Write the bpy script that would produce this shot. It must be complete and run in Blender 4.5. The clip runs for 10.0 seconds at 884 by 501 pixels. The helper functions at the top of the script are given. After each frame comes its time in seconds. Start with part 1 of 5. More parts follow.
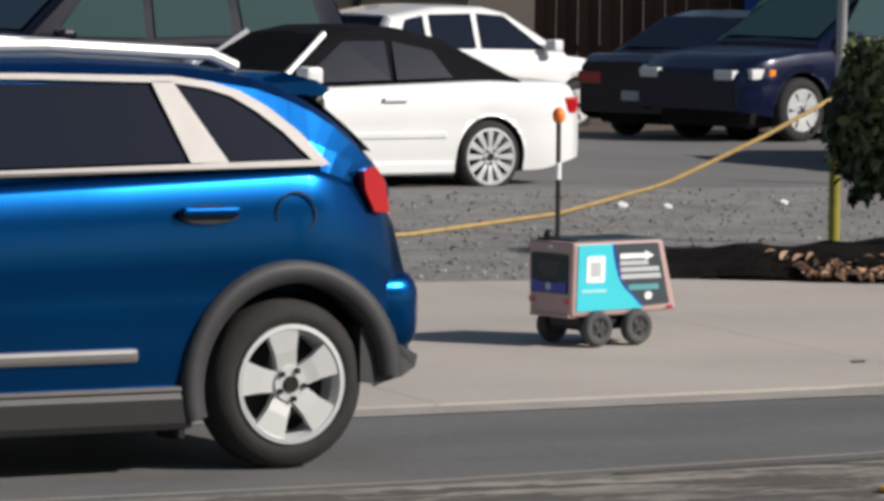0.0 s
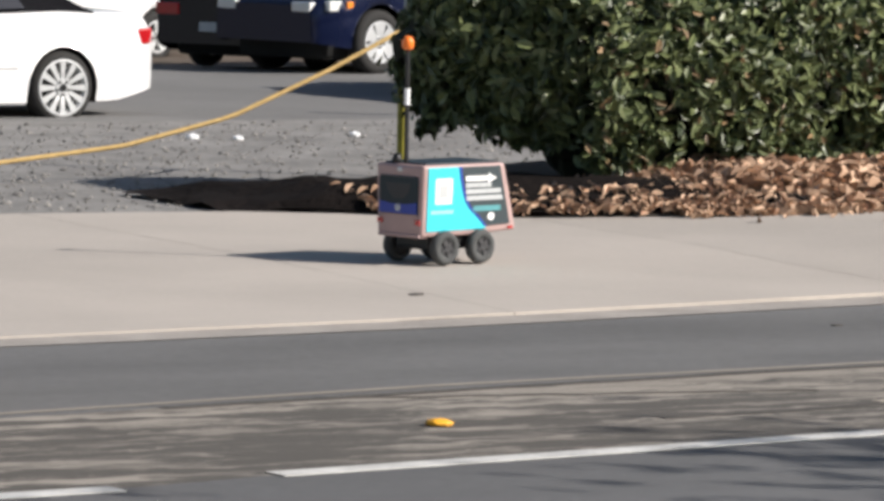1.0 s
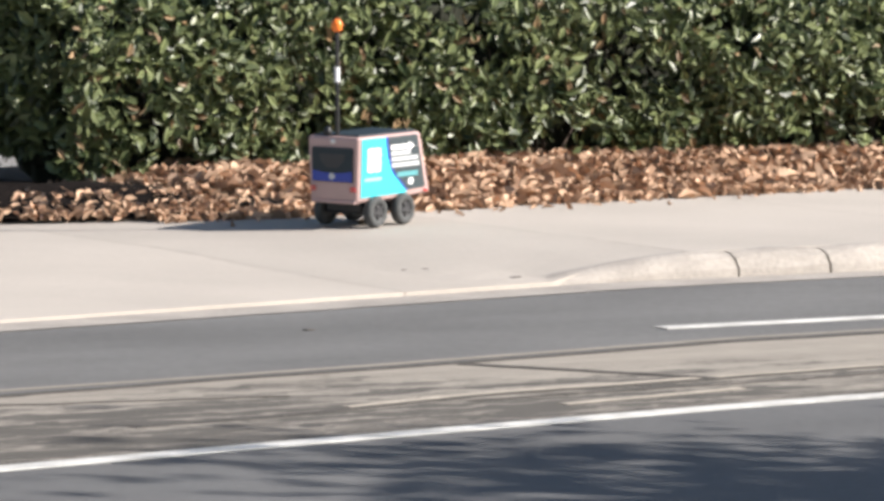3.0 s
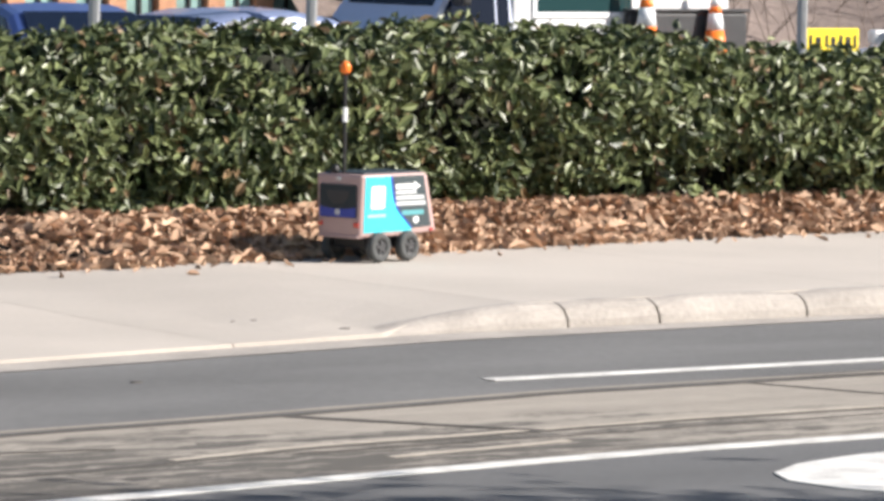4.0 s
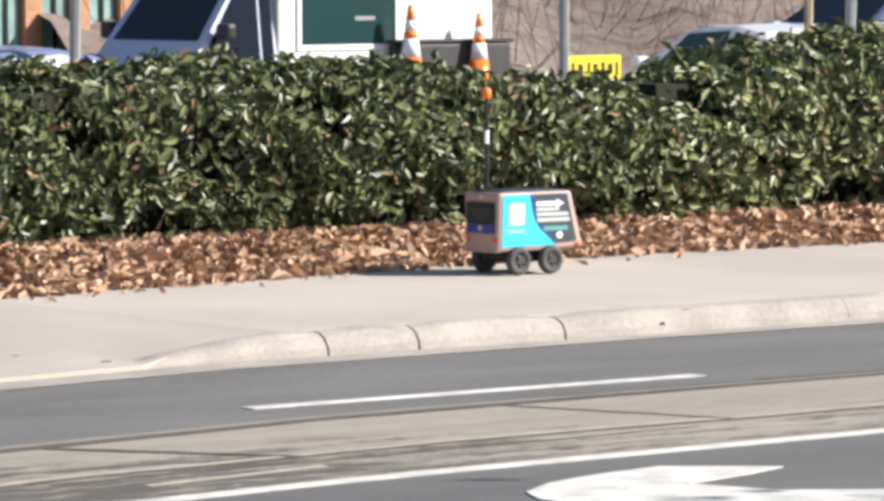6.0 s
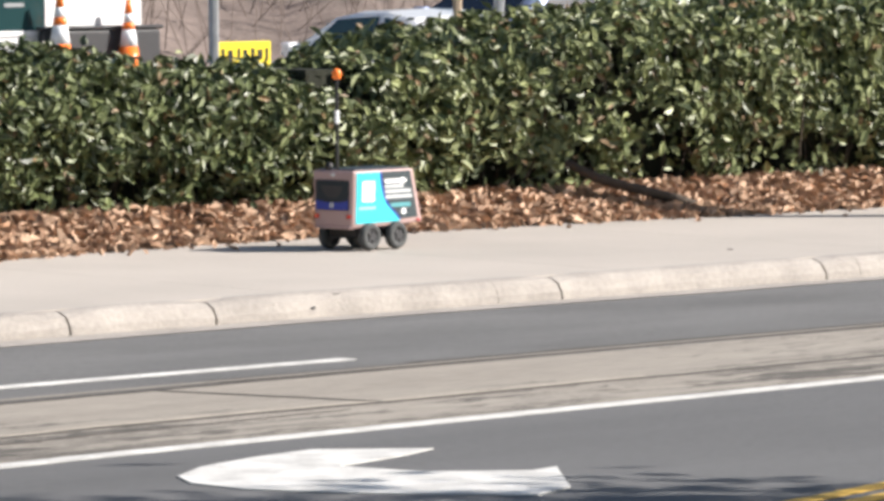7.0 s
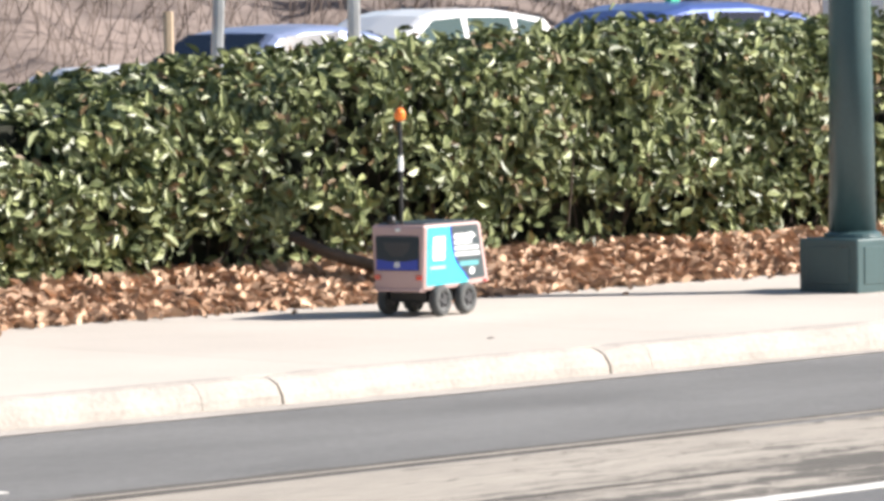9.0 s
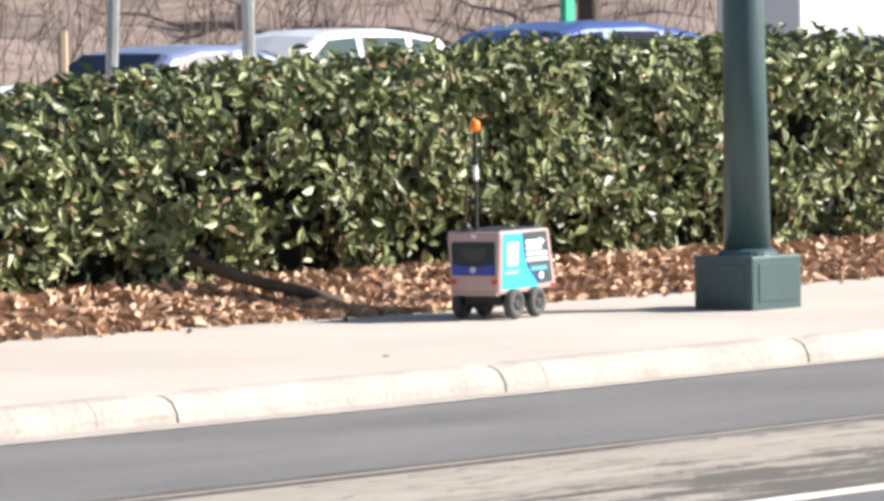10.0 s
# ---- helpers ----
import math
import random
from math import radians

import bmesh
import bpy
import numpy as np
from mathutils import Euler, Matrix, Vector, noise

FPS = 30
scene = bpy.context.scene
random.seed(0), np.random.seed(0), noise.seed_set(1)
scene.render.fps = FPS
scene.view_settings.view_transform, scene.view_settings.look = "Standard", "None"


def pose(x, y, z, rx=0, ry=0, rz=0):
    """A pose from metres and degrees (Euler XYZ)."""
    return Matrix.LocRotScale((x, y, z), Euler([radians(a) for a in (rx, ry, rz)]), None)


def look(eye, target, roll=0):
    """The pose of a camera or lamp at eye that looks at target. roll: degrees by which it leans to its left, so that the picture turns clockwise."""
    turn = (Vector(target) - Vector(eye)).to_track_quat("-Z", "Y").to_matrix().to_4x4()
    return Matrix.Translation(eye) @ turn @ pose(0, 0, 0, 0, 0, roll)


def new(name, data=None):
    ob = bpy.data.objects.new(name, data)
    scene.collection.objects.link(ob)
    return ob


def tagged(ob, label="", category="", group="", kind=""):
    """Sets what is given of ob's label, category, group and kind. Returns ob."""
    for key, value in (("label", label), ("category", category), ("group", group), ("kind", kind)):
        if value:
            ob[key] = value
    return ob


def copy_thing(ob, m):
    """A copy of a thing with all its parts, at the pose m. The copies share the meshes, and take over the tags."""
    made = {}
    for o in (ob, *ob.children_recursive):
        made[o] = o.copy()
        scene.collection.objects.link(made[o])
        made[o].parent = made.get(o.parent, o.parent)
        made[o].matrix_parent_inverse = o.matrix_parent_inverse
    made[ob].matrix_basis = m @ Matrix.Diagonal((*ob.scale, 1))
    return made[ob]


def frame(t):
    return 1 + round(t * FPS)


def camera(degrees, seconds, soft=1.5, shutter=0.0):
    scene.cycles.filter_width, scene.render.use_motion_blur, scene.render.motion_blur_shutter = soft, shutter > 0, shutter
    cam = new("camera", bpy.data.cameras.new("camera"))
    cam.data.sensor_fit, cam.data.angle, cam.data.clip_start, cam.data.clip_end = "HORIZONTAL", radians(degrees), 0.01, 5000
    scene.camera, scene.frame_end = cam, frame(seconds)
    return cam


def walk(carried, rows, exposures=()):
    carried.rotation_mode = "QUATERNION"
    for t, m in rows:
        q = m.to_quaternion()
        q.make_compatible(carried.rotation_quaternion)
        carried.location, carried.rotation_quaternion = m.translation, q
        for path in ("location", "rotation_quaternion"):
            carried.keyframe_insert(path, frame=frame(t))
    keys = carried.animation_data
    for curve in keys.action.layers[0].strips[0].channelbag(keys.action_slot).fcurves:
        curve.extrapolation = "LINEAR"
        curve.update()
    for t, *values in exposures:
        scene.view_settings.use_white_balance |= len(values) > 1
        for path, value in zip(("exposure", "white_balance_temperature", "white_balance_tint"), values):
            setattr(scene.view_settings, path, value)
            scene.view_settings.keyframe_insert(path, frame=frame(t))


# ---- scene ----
EXPOSURES = [(0, -0.05), (0.4, 0.0), (1.0, 0.4), (1.8, 0.7), (2.5, 0.86), (4.4, 0.92), (7.0, 0.87), (8.2, 0.92), (8.5, 0.97), (9.0, 1.30), (10.0, 1.26)]

cam = camera(10.160, 10.0, 3.6)
PATH = [
    (0, (0.311, -3.901, 2.266), (79.04, 179.47, -10.97), 0.67),
    (0.5, (0.491, -3.861, 2.266), (86.05, 176.30, -12.69), 1.00),
    (1, (0.518, -3.919, 2.274), (93.84, 172.27, -13.50), 1.07),
    (1.5, (0.530, -3.949, 2.291), (100.26, 168.65, -13.91), 1.03),
    (2, (0.558, -3.933, 2.285), (104.63, 166.14, -13.39), 1.01),
    (2.5, (0.604, -3.919, 2.301), (108.24, 163.91, -13.43), 0.87),
    (3, (0.622, -3.886, 2.306), (111.68, 161.72, -13.18), 0.82),
    (3.2, (0.600, -3.922, 2.316), (113.23, 160.66, -12.74), 0.83),
    (4.3, (0.701, -3.887, 2.337), (117.80, 157.72, -10.77), 0.96),
    (4.5, (0.633, -3.950, 2.339), (117.99, 157.50, -10.42), 0.96),
    (5, (0.706, -3.871, 2.330), (118.21, 157.51, -9.80), 0.96),
    (6.3, (0.627, -4.247, 2.314), (127.71, 149.71, -9.89), -0.32),
    (6.5, (0.641, -4.213, 2.308), (130.43, 147.45, -9.98), -0.23),
    (7, (0.600, -4.255, 2.313), (134.69, 143.59, -10.36), -0.29),
    (7.5, (0.648, -4.215, 2.314), (135.51, 142.94, -10.24), -0.81),
    (8, (1.413, -3.326, 2.242), (138.99, 141.33, -9.85), -0.82),
    (8.3, (3.274, -1.569, 2.087), (141.64, 142.38, -9.50), -1.24),
    (8.5, (4.201, -0.586, 2.075), (143.47, 142.50, -9.39), -0.67),
    (8.7, (4.573, -0.295, 2.019), (144.37, 142.30, -8.99), -1.12),
    (9, (5.080, 0.254, 1.966), (146.71, 141.15, -7.57), -0.95),
    (9.5, (5.068, 0.252, 1.937), (148.75, 139.15, -5.94), -1.15),
    (10, (5.092, 0.255, 1.945), (149.67, 138.18, -6.79), -1.06),
]
walk(cam, [(t, look(eye, target, roll)) for t, eye, target, roll in PATH],
     [(t, stops) for t, stops in EXPOSURES])

# ---- light: low clear winter sun from the far right, behind the viewer's shoulder ----
SUN_TO = Vector((0.75, -0.66, 0.0)).normalized()
SUN_UP = radians(32)
world = bpy.data.worlds.new("sky")
scene.world = world
world.use_nodes = True
_sky = world.node_tree.nodes.new("ShaderNodeTexSky")
_sky.sky_type, _sky.sun_disc = "NISHITA", False
_sky.sun_elevation, _sky.sun_rotation = SUN_UP, math.atan2(SUN_TO.x, SUN_TO.y)
world.node_tree.links.new(_sky.outputs[0], world.node_tree.nodes["Background"].inputs[0])
world.node_tree.nodes["Background"].inputs[1].default_value = 0.06
_lamp = bpy.data.lights.new("sun", "SUN")
_lamp.energy, _lamp.angle, _lamp.color = 5.0, radians(0.55), (1.0, 0.938, 0.875)
_sun = new("sun", _lamp)
_to = Vector((SUN_TO.x * math.cos(SUN_UP), SUN_TO.y * math.cos(SUN_UP), math.sin(SUN_UP)))
_sun.matrix_world = look(_to * 60, (0, 0, 0))

# ---- materials ----
def mat(name, col, rough=0.6, metal=0.0, var=0.0, col2=None, scale=4.0, scale2=40.0, bump=0.0, bscale=60.0,
        island=0.0, objvar=0.0, coat=0.0, spec=0.5, stretch=(1, 1, 1), rvar=0.0, sub=0.0):
    """A procedural surface: a coarse and a fine noise mix two colours, with optional relief."""
    m = bpy.data.materials.new(name)
    m.use_nodes = True
    nt = m.node_tree
    b = nt.nodes["Principled BSDF"]
    b.inputs["Roughness"].default_value, b.inputs["Metallic"].default_value = rough, metal
    b.inputs["Coat Weight"].default_value, b.inputs["Coat Roughness"].default_value = coat, 0.04
    b.inputs["Specular IOR Level"].default_value = spec
    base = (*col, 1)
    if not (var or island or objvar or bump):
        b.inputs["Base Color"].default_value = base
        return m
    tc = nt.nodes.new("ShaderNodeTexCoord")
    mp = nt.nodes.new("ShaderNodeMapping")
    mp.inputs["Scale"].default_value = stretch
    nt.links.new(tc.outputs["Object"], mp.inputs[0])

    def noisy(sc, detail=5):
        n = nt.nodes.new("ShaderNodeTexNoise")
        n.inputs["Scale"].default_value, n.inputs["Detail"].default_value = sc, detail
        nt.links.new(mp.outputs[0], n.inputs["Vector"])
        return n.outputs["Fac"]

    def mix(fac, a, c, blend="MIX"):
        x = nt.nodes.new("ShaderNodeMix")
        x.data_type, x.blend_type = "RGBA", blend
        for sock, v in ((0, fac), (6, a), (7, c)):
            if isinstance(v, (tuple, float, int)):
                x.inputs[sock].default_value = v
            else:
                nt.links.new(v, x.inputs[sock])
        return x.outputs[2]

    def ramp(v, lo, hi):
        r = nt.nodes.new("ShaderNodeMapRange")
        r.inputs[1].default_value, r.inputs[2].default_value = lo, hi
        nt.links.new(v, r.inputs[0])
        return r.outputs[0]

    out = base
    if var:
        dark = tuple(max(c * (1 - var), 0) for c in col)
        other = (*(col2 or dark), 1)
        out = mix(ramp(noisy(scale), 0.35, 0.68), base, other)
        fine = ramp(noisy(scale2, 8), 0.3, 0.7)
        out = mix(0.55 * min(1, var * 1.5), out, mix(fine, tuple(c * 0.6 for c in col) + (1,), tuple(min(1, c * 1.35) for c in col) + (1,)))
    if island:
        g = nt.nodes.new("ShaderNodeNewGeometry")
        r = nt.nodes.new("ShaderNodeValToRGB")
        r.color_ramp.elements[0].color = tuple(c * (1 - island) for c in col) + (1,)
        r.color_ramp.elements[1].color = (*(col2 or col), 1)
        nt.links.new(g.outputs["Random Per Island"], r.inputs[0])
        out = mix(0.75, out, r.outputs[0])
    if objvar:
        o = nt.nodes.new("ShaderNodeObjectInfo")
        out = mix(ramp(o.outputs["Random"], 0, 1), out, mix(1.0, out, (1 - objvar,) * 3 + (1,), "MULTIPLY"))
    if isinstance(out, tuple):
        b.inputs["Base Color"].default_value = out
    else:
        nt.links.new(out, b.inputs["Base Color"])
    if bump:
        bp = nt.nodes.new("ShaderNodeBump")
        bp.inputs["Strength"].default_value, bp.inputs["Distance"].default_value = bump, 0.02
        nt.links.new(noisy(bscale, 6), bp.inputs["Height"])
        nt.links.new(bp.outputs[0], b.inputs["Normal"])
    if rvar:
        rr = nt.nodes.new("ShaderNodeMapRange")
        rr.inputs[3].default_value, rr.inputs[4].default_value = rough - rvar, min(1, rough + rvar)
        nt.links.new(noisy(scale2 * 0.5), rr.inputs[0])
        nt.links.new(rr.outputs[0], b.inputs["Roughness"])
    return m


def glow(name, col, strength):
    m = mat(name, col, 0.4)
    b = m.node_tree.nodes["Principled BSDF"]
    b.inputs["Emission Color"].default_value, b.inputs["Emission Strength"].default_value = (*col, 1), strength
    return m


M_ASPHALT_NEW = mat("asphalt_grey", (0.158, 0.156, 0.153), 0.85, var=0.42, scale=1.1, scale2=34, bump=0.5, bscale=90, stretch=(0.4, 1, 1))
M_ASPHALT_OLD = mat("asphalt_old", (0.145, 0.145, 0.146), 0.85, var=0.45, scale=0.5, scale2=50, bump=0.4, bscale=100, stretch=(0.25, 1.4, 1))
M_BAND = mat("worn_concrete_lane", (0.31, 0.278, 0.238), 0.9, var=0.55, col2=(0.19, 0.168, 0.142), scale=1.6, scale2=30, bump=0.3, bscale=90, stretch=(0.10, 1.2, 1))
M_CONC = mat("pale_concrete", (0.47, 0.425, 0.379), 0.9, var=0.14, scale=0.6, scale2=40, bump=0.2, bscale=70, objvar=0.05)
M_KERB = mat("kerb_concrete", (0.395, 0.36, 0.325), 0.9, var=0.3, scale=2.6, scale2=30, bump=0.4, bscale=40, objvar=0.08)
M_GRAVEL = mat("gravel_lot", (0.25, 0.24, 0.228), 0.95, var=0.55, scale=1.4, scale2=10, bump=1.0, bscale=14)
M_LOT = mat("lot_asphalt", (0.19, 0.186, 0.18), 0.9, var=0.25, scale=0.4, scale2=30, bump=0.3, bscale=60)
M_ROBTYRE = mat("grey_robot_tyre", (0.075, 0.078, 0.078), 0.85, var=0.3, scale=20, bump=0.15)
# damp soil, toned near-black to hold the shade of the hedge end
M_SHADESOIL = mat("damp_soil_in_shade", (0.013, 0.010, 0.009), 0.95, var=0.5, scale=2.5, scale2=30, bump=0.9, bscale=18, spec=0.08)
M_SOIL = mat("soil", (0.10, 0.075, 0.055), 0.95, var=0.4, scale=1.2, scale2=30, bump=0.6, bscale=25)
M_LINE = mat("road_paint_white", (0.72, 0.71, 0.68), 0.7, var=0.3, col2=(0.42, 0.41, 0.39), scale=5, scale2=60, bump=0.2)
M_YLINE = mat("road_paint_yellow", (0.72, 0.45, 0.08), 0.7, var=0.25, scale=4, scale2=50)
M_PALE = mat("pale_worn_concrete", (0.46, 0.41, 0.345), 0.9, var=0.4, scale=5, scale2=40)
M_TAR = mat("tar_seam", (0.085, 0.076, 0.067), 0.85, var=0.6, scale=6, bump=0.3)
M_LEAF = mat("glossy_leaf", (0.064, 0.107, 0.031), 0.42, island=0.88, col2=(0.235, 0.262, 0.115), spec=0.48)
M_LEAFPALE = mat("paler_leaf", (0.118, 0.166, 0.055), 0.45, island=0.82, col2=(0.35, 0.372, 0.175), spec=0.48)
M_LEAFBROWN = mat("faded_leaf", (0.2, 0.13, 0.06), 0.6, island=0.5, col2=(0.3, 0.2, 0.1))
M_TWIG = mat("twig_bark", (0.075, 0.055, 0.04), 0.9, var=0.4, scale=10, bump=0.4)
M_LITTER = mat("dry_leaf", (0.42, 0.25, 0.155), 0.8, island=0.5, col2=(0.74, 0.52, 0.36))
M_BLUE = mat("blue_metallic_paint", (0.0001, 0.072, 0.262), 0.22, 0.92, var=0.05, scale=3, scale2=300, coat=0.12)
M_WHITE = mat("white_car_paint", (0.80, 0.80, 0.80), 0.3, var=0.04, scale=2, coat=0.8)
M_BLACK = mat("black_car_paint", (0.006, 0.007, 0.015), 0.2, coat=0.35, spec=0.3)
M_NAVY = mat("navy_car_paint", (0.006, 0.010, 0.036), 0.25, 0.2, coat=0.4, spec=0.3)
M_SILVERBLUE = mat("silver_blue_paint", (0.20, 0.245, 0.385), 0.45, 0.3, coat=0.25)
M_CARBLUE = mat("mid_blue_paint", (0.05, 0.09, 0.27), 0.38, 0.3, coat=0.4)
M_LILAC = mat("cool_white_paint", (0.52, 0.56, 0.70), 0.4, var=0.05, scale=2, coat=0.4)
M_CLAD = mat("grey_plastic_cladding", (0.04, 0.04, 0.043), 0.6, var=0.15, scale=12, bump=0.1, bscale=300)
M_BLACKPL = mat("black_plastic", (0.012, 0.012, 0.013), 0.5)
M_UNDER = mat("underbody", (0.01, 0.01, 0.01), 0.9)
M_TYRE = mat("tyre_rubber", (0.022, 0.021, 0.02), 0.85, var=0.3, scale=14, bump=0.15)
M_ALLOY = mat("alloy_silver", (0.62, 0.63, 0.63), 0.35, 0.35)
M_CHROME = mat("satin_chrome", (0.75, 0.75, 0.74), 0.22, 0.9)
M_SATIN = mat("silver_trim", (0.17, 0.162, 0.155), 0.45, 0.3, var=0.1, scale=8)
M_RAIL = mat("bright_rail", (0.55, 0.55, 0.54), 0.4, 0.4)
M_GLASS = mat("tinted_glass", (0.006, 0.010, 0.022), 0.06, spec=0.22)
M_GLASSGREEN = mat("green_tinted_glass", (0.022, 0.055, 0.058), 0.07, spec=0.5)
M_REDLAMP = mat("red_lens", (0.45, 0.01, 0.014), 0.15, coat=1.0)
M_CLEARLAMP = mat("clear_lens", (0.75, 0.75, 0.72), 0.12, coat=1.0)
M_AMBER = mat("amber_lens", (0.85, 0.25, 0.03), 0.2)
M_CANVAS = mat("black_canvas", (0.010, 0.010, 0.012), 0.95, var=0.2, scale=30, spec=0.08)
M_POLE = mat("dark_green_pole", (0.042, 0.082, 0.088), 0.38, var=0.2, scale=3, scale2=40)
M_GALV = mat("galvanised_steel", (0.38, 0.39, 0.4), 0.45, 0.6, var=0.25, scale=5)
M_OLIVE = mat("olive_yellow_sleeve", (0.30, 0.27, 0.03), 0.6, var=0.25, scale=6)
M_ROPE = mat("tan_rope", (0.62, 0.42, 0.16), 0.8, var=0.3, scale=20, bump=0.4, bscale=80)
M_PINK = mat("dusty_pink_shell", (0.47, 0.325, 0.305), 0.5, var=0.06, scale=5)
M_TEAL = mat("turquoise_panel", (0.05, 0.60, 0.70), 0.4, var=0.04, scale=6)
M_PALETEAL = mat("pale_teal_print", (0.35, 0.72, 0.76), 0.45)
M_DULLTEAL = mat("dull_teal_print", (0.10, 0.33, 0.36), 0.5)
M_CHARCOAL = mat("grey_charcoal_vinyl", (0.05, 0.066, 0.074), 0.5, spec=0.35, var=0.1, scale=8)
M_DARKPANEL = mat("charcoal_panel", (0.02, 0.032, 0.04), 0.5, spec=0.3)
M_WHITEST = mat("white_sticker", (0.85, 0.86, 0.86), 0.45)
M_GREYST = mat("pale_grey_print", (0.5, 0.52, 0.53), 0.5)
M_BLUEST = mat("blue_sticker", (0.02, 0.05, 0.35), 0.4)
M_ORANGE = mat("orange_lens", (0.95, 0.22, 0.03), 0.3)
M_YSIGN = mat("yellow_sign", (0.9, 0.68, 0.02), 0.5, var=0.08, scale=3)
M_BRICK = mat("orange_brick", (0.54, 0.28, 0.165), 0.9, var=0.4, scale=3, scale2=20, bump=0.4)
M_SHOPGLASS = mat("pale_green_shop_glass", (0.26, 0.40, 0.375), 0.25, var=0.5, col2=(0.10, 0.17, 0.16), scale=0.9, scale2=3, spec=0.4)
M_TAN = mat("tan_render", (0.48, 0.37, 0.26), 0.9, var=0.2, scale=0.8)
M_WOOD = mat("brown_fence_board", (0.16, 0.085, 0.055), 0.85, var=0.4, scale=2, stretch=(6, 6, 0.6), objvar=0.4)
M_BRUSH = mat("bare_brush_bank", (0.21, 0.165, 0.145), 0.95, var=0.5, scale=0.9, scale2=12, bump=0.8, bscale=10)
M_BRUSHTWIG = mat("grey_brush_twig", (0.15, 0.115, 0.10), 0.9, var=0.4, scale=3)
M_GREENSIGN = mat("green_sign", (0.02, 0.35, 0.22), 0.5)
M_BLUESIGN = mat("blue_sign_face", (0.04, 0.16, 0.6), 0.5)
M_JOINT = mat("joint_filler", (0.22, 0.195, 0.165), 0.95, var=0.3, scale=5)
M_DARKBROWN = mat("dark_grey_brown", (0.095, 0.086, 0.078), 0.9, var=0.5, scale=1.5, scale2=30, stretch=(0.2, 2, 1))
M_BARK = mat("tree_bark", (0.11, 0.085, 0.065), 0.9, var=0.4, scale=6, bump=0.6, bscale=20)
M_PEBBLE = mat("pebble", (0.20, 0.19, 0.175), 0.9, island=0.5, col2=(0.42, 0.40, 0.37))
M_ORANGESCRAP = mat("orange_scrap", (0.85, 0.42, 0.03), 0.5)


def lane_surface():
    """Worn tan concrete with long tyre and tar smears, denser beside the lane line and in the older stretch."""
    m = mat("smeared_concrete_lane", (0.335, 0.302, 0.26), 0.9, var=0.5, col2=(0.215, 0.19, 0.162), scale=1.6, scale2=30, bump=0.35, bscale=80, stretch=(0.13, 1.3, 1))
    nt = m.node_tree
    b = nt.nodes["Principled BSDF"]
    clean = b.inputs["Base Color"].links[0].from_socket

    def node(kind, *ins, **props):
        n = nt.nodes.new(kind)
        if "op" in props:
            n.operation = props["op"]
        for k, v in enumerate(ins):
            if isinstance(v, (int, float, tuple)):
                n.inputs[k].default_value = v
            elif v is not None:
                nt.links.new(v, n.inputs[k])
        return n

    tc = nt.nodes.new("ShaderNodeTexCoord").outputs["Object"]
    xyz = node("ShaderNodeSeparateXYZ", tc)
    # smears run along the road, wandering a little
    warp = node("ShaderNodeTexNoise", node("ShaderNodeMapping", tc, (0, 0, 0), (0, 0, 0), (0.9, 1.6, 1)).outputs[0])
    shift = node("ShaderNodeVectorMath", warp.outputs["Color"], (0.55, 0.3, 0.0), op="MULTIPLY")
    bent = node("ShaderNodeVectorMath", tc, shift.outputs[0], op="ADD")
    smear = node("ShaderNodeTexNoise", node("ShaderNodeMapping", bent.outputs[0], (0, 0, 0), (0, 0, -0.05), (0.5, 4.6, 1)).outputs[0])
    smear.inputs["Scale"].default_value, smear.inputs["Detail"].default_value, smear.inputs["Roughness"].default_value = 1.5, 7, 0.68
    older = node("ShaderNodeMath", node("ShaderNodeMath", 14.0, xyz.outputs[0], op="SUBTRACT").outputs[0], 0.033, op="MULTIPLY")
    edge = node("ShaderNodeMath", node("ShaderNodeMath", 14.25, xyz.outputs[1], op="SUBTRACT").outputs[0], 0.13, op="MULTIPLY")
    # dark marks also get denser past x = 19
    far = node("ShaderNodeMath", node("ShaderNodeMath", xyz.outputs[0], 19.0, op="SUBTRACT").outputs[0], 0.055, op="MULTIPLY")
    worn = node("ShaderNodeMath", node("ShaderNodeClamp", older.outputs[0], -0.06, 0.045).outputs[0], node("ShaderNodeClamp", far.outputs[0], 0.0, 0.13).outputs[0], op="ADD")
    lim = node("ShaderNodeClamp", worn.outputs[0], -0.06, 0.09)
    lim2 = node("ShaderNodeClamp", edge.outputs[0], -0.10, 0.06)
    tot = node("ShaderNodeMath", node("ShaderNodeMath", smear.outputs["Fac"], lim.outputs[0], op="ADD").outputs[0], lim2.outputs[0], op="ADD")
    fac = node("ShaderNodeMapRange", tot.outputs[0], 0.48, 0.60, 0.0, 0.93)
    mx = nt.nodes.new("ShaderNodeMix")
    mx.data_type = "RGBA"
    nt.links.new(fac.outputs[0], mx.inputs[0])
    nt.links.new(clean, mx.inputs[6])
    mx.inputs[7].default_value = (0.075, 0.068, 0.06, 1)
    nt.links.new(mx.outputs[2], b.inputs["Base Color"])
    return m


M_LANE = lane_surface()
# near-black fill colour that stands in for shade within the hedge
M_HEDGE_SHADE = mat("hedge_shade_fill", (0.02, 0.022, 0.012), 0.95, var=0.4, scale=9, bump=0.8, bscale=12)

# ---- mesh tools ----
def part(name, bm, material, parent=None, label="", smooth=False):
    me = bpy.data.meshes.new(name)
    bm.to_mesh(me)
    bm.free()
    for m in material if isinstance(material, (list, tuple)) else [material]:
        me.materials.append(m)
    if smooth:
        me.polygons.foreach_set("use_smooth", [True] * len(me.polygons))
    ob = new(name, me)
    ob.parent = parent
    return tagged(ob, label)


def thing(name, m, label, category, group="", kind=""):
    ob = new(name)
    ob.empty_display_size = 0.2
    ob.matrix_basis = m
    return tagged(ob, label, category, group, kind)


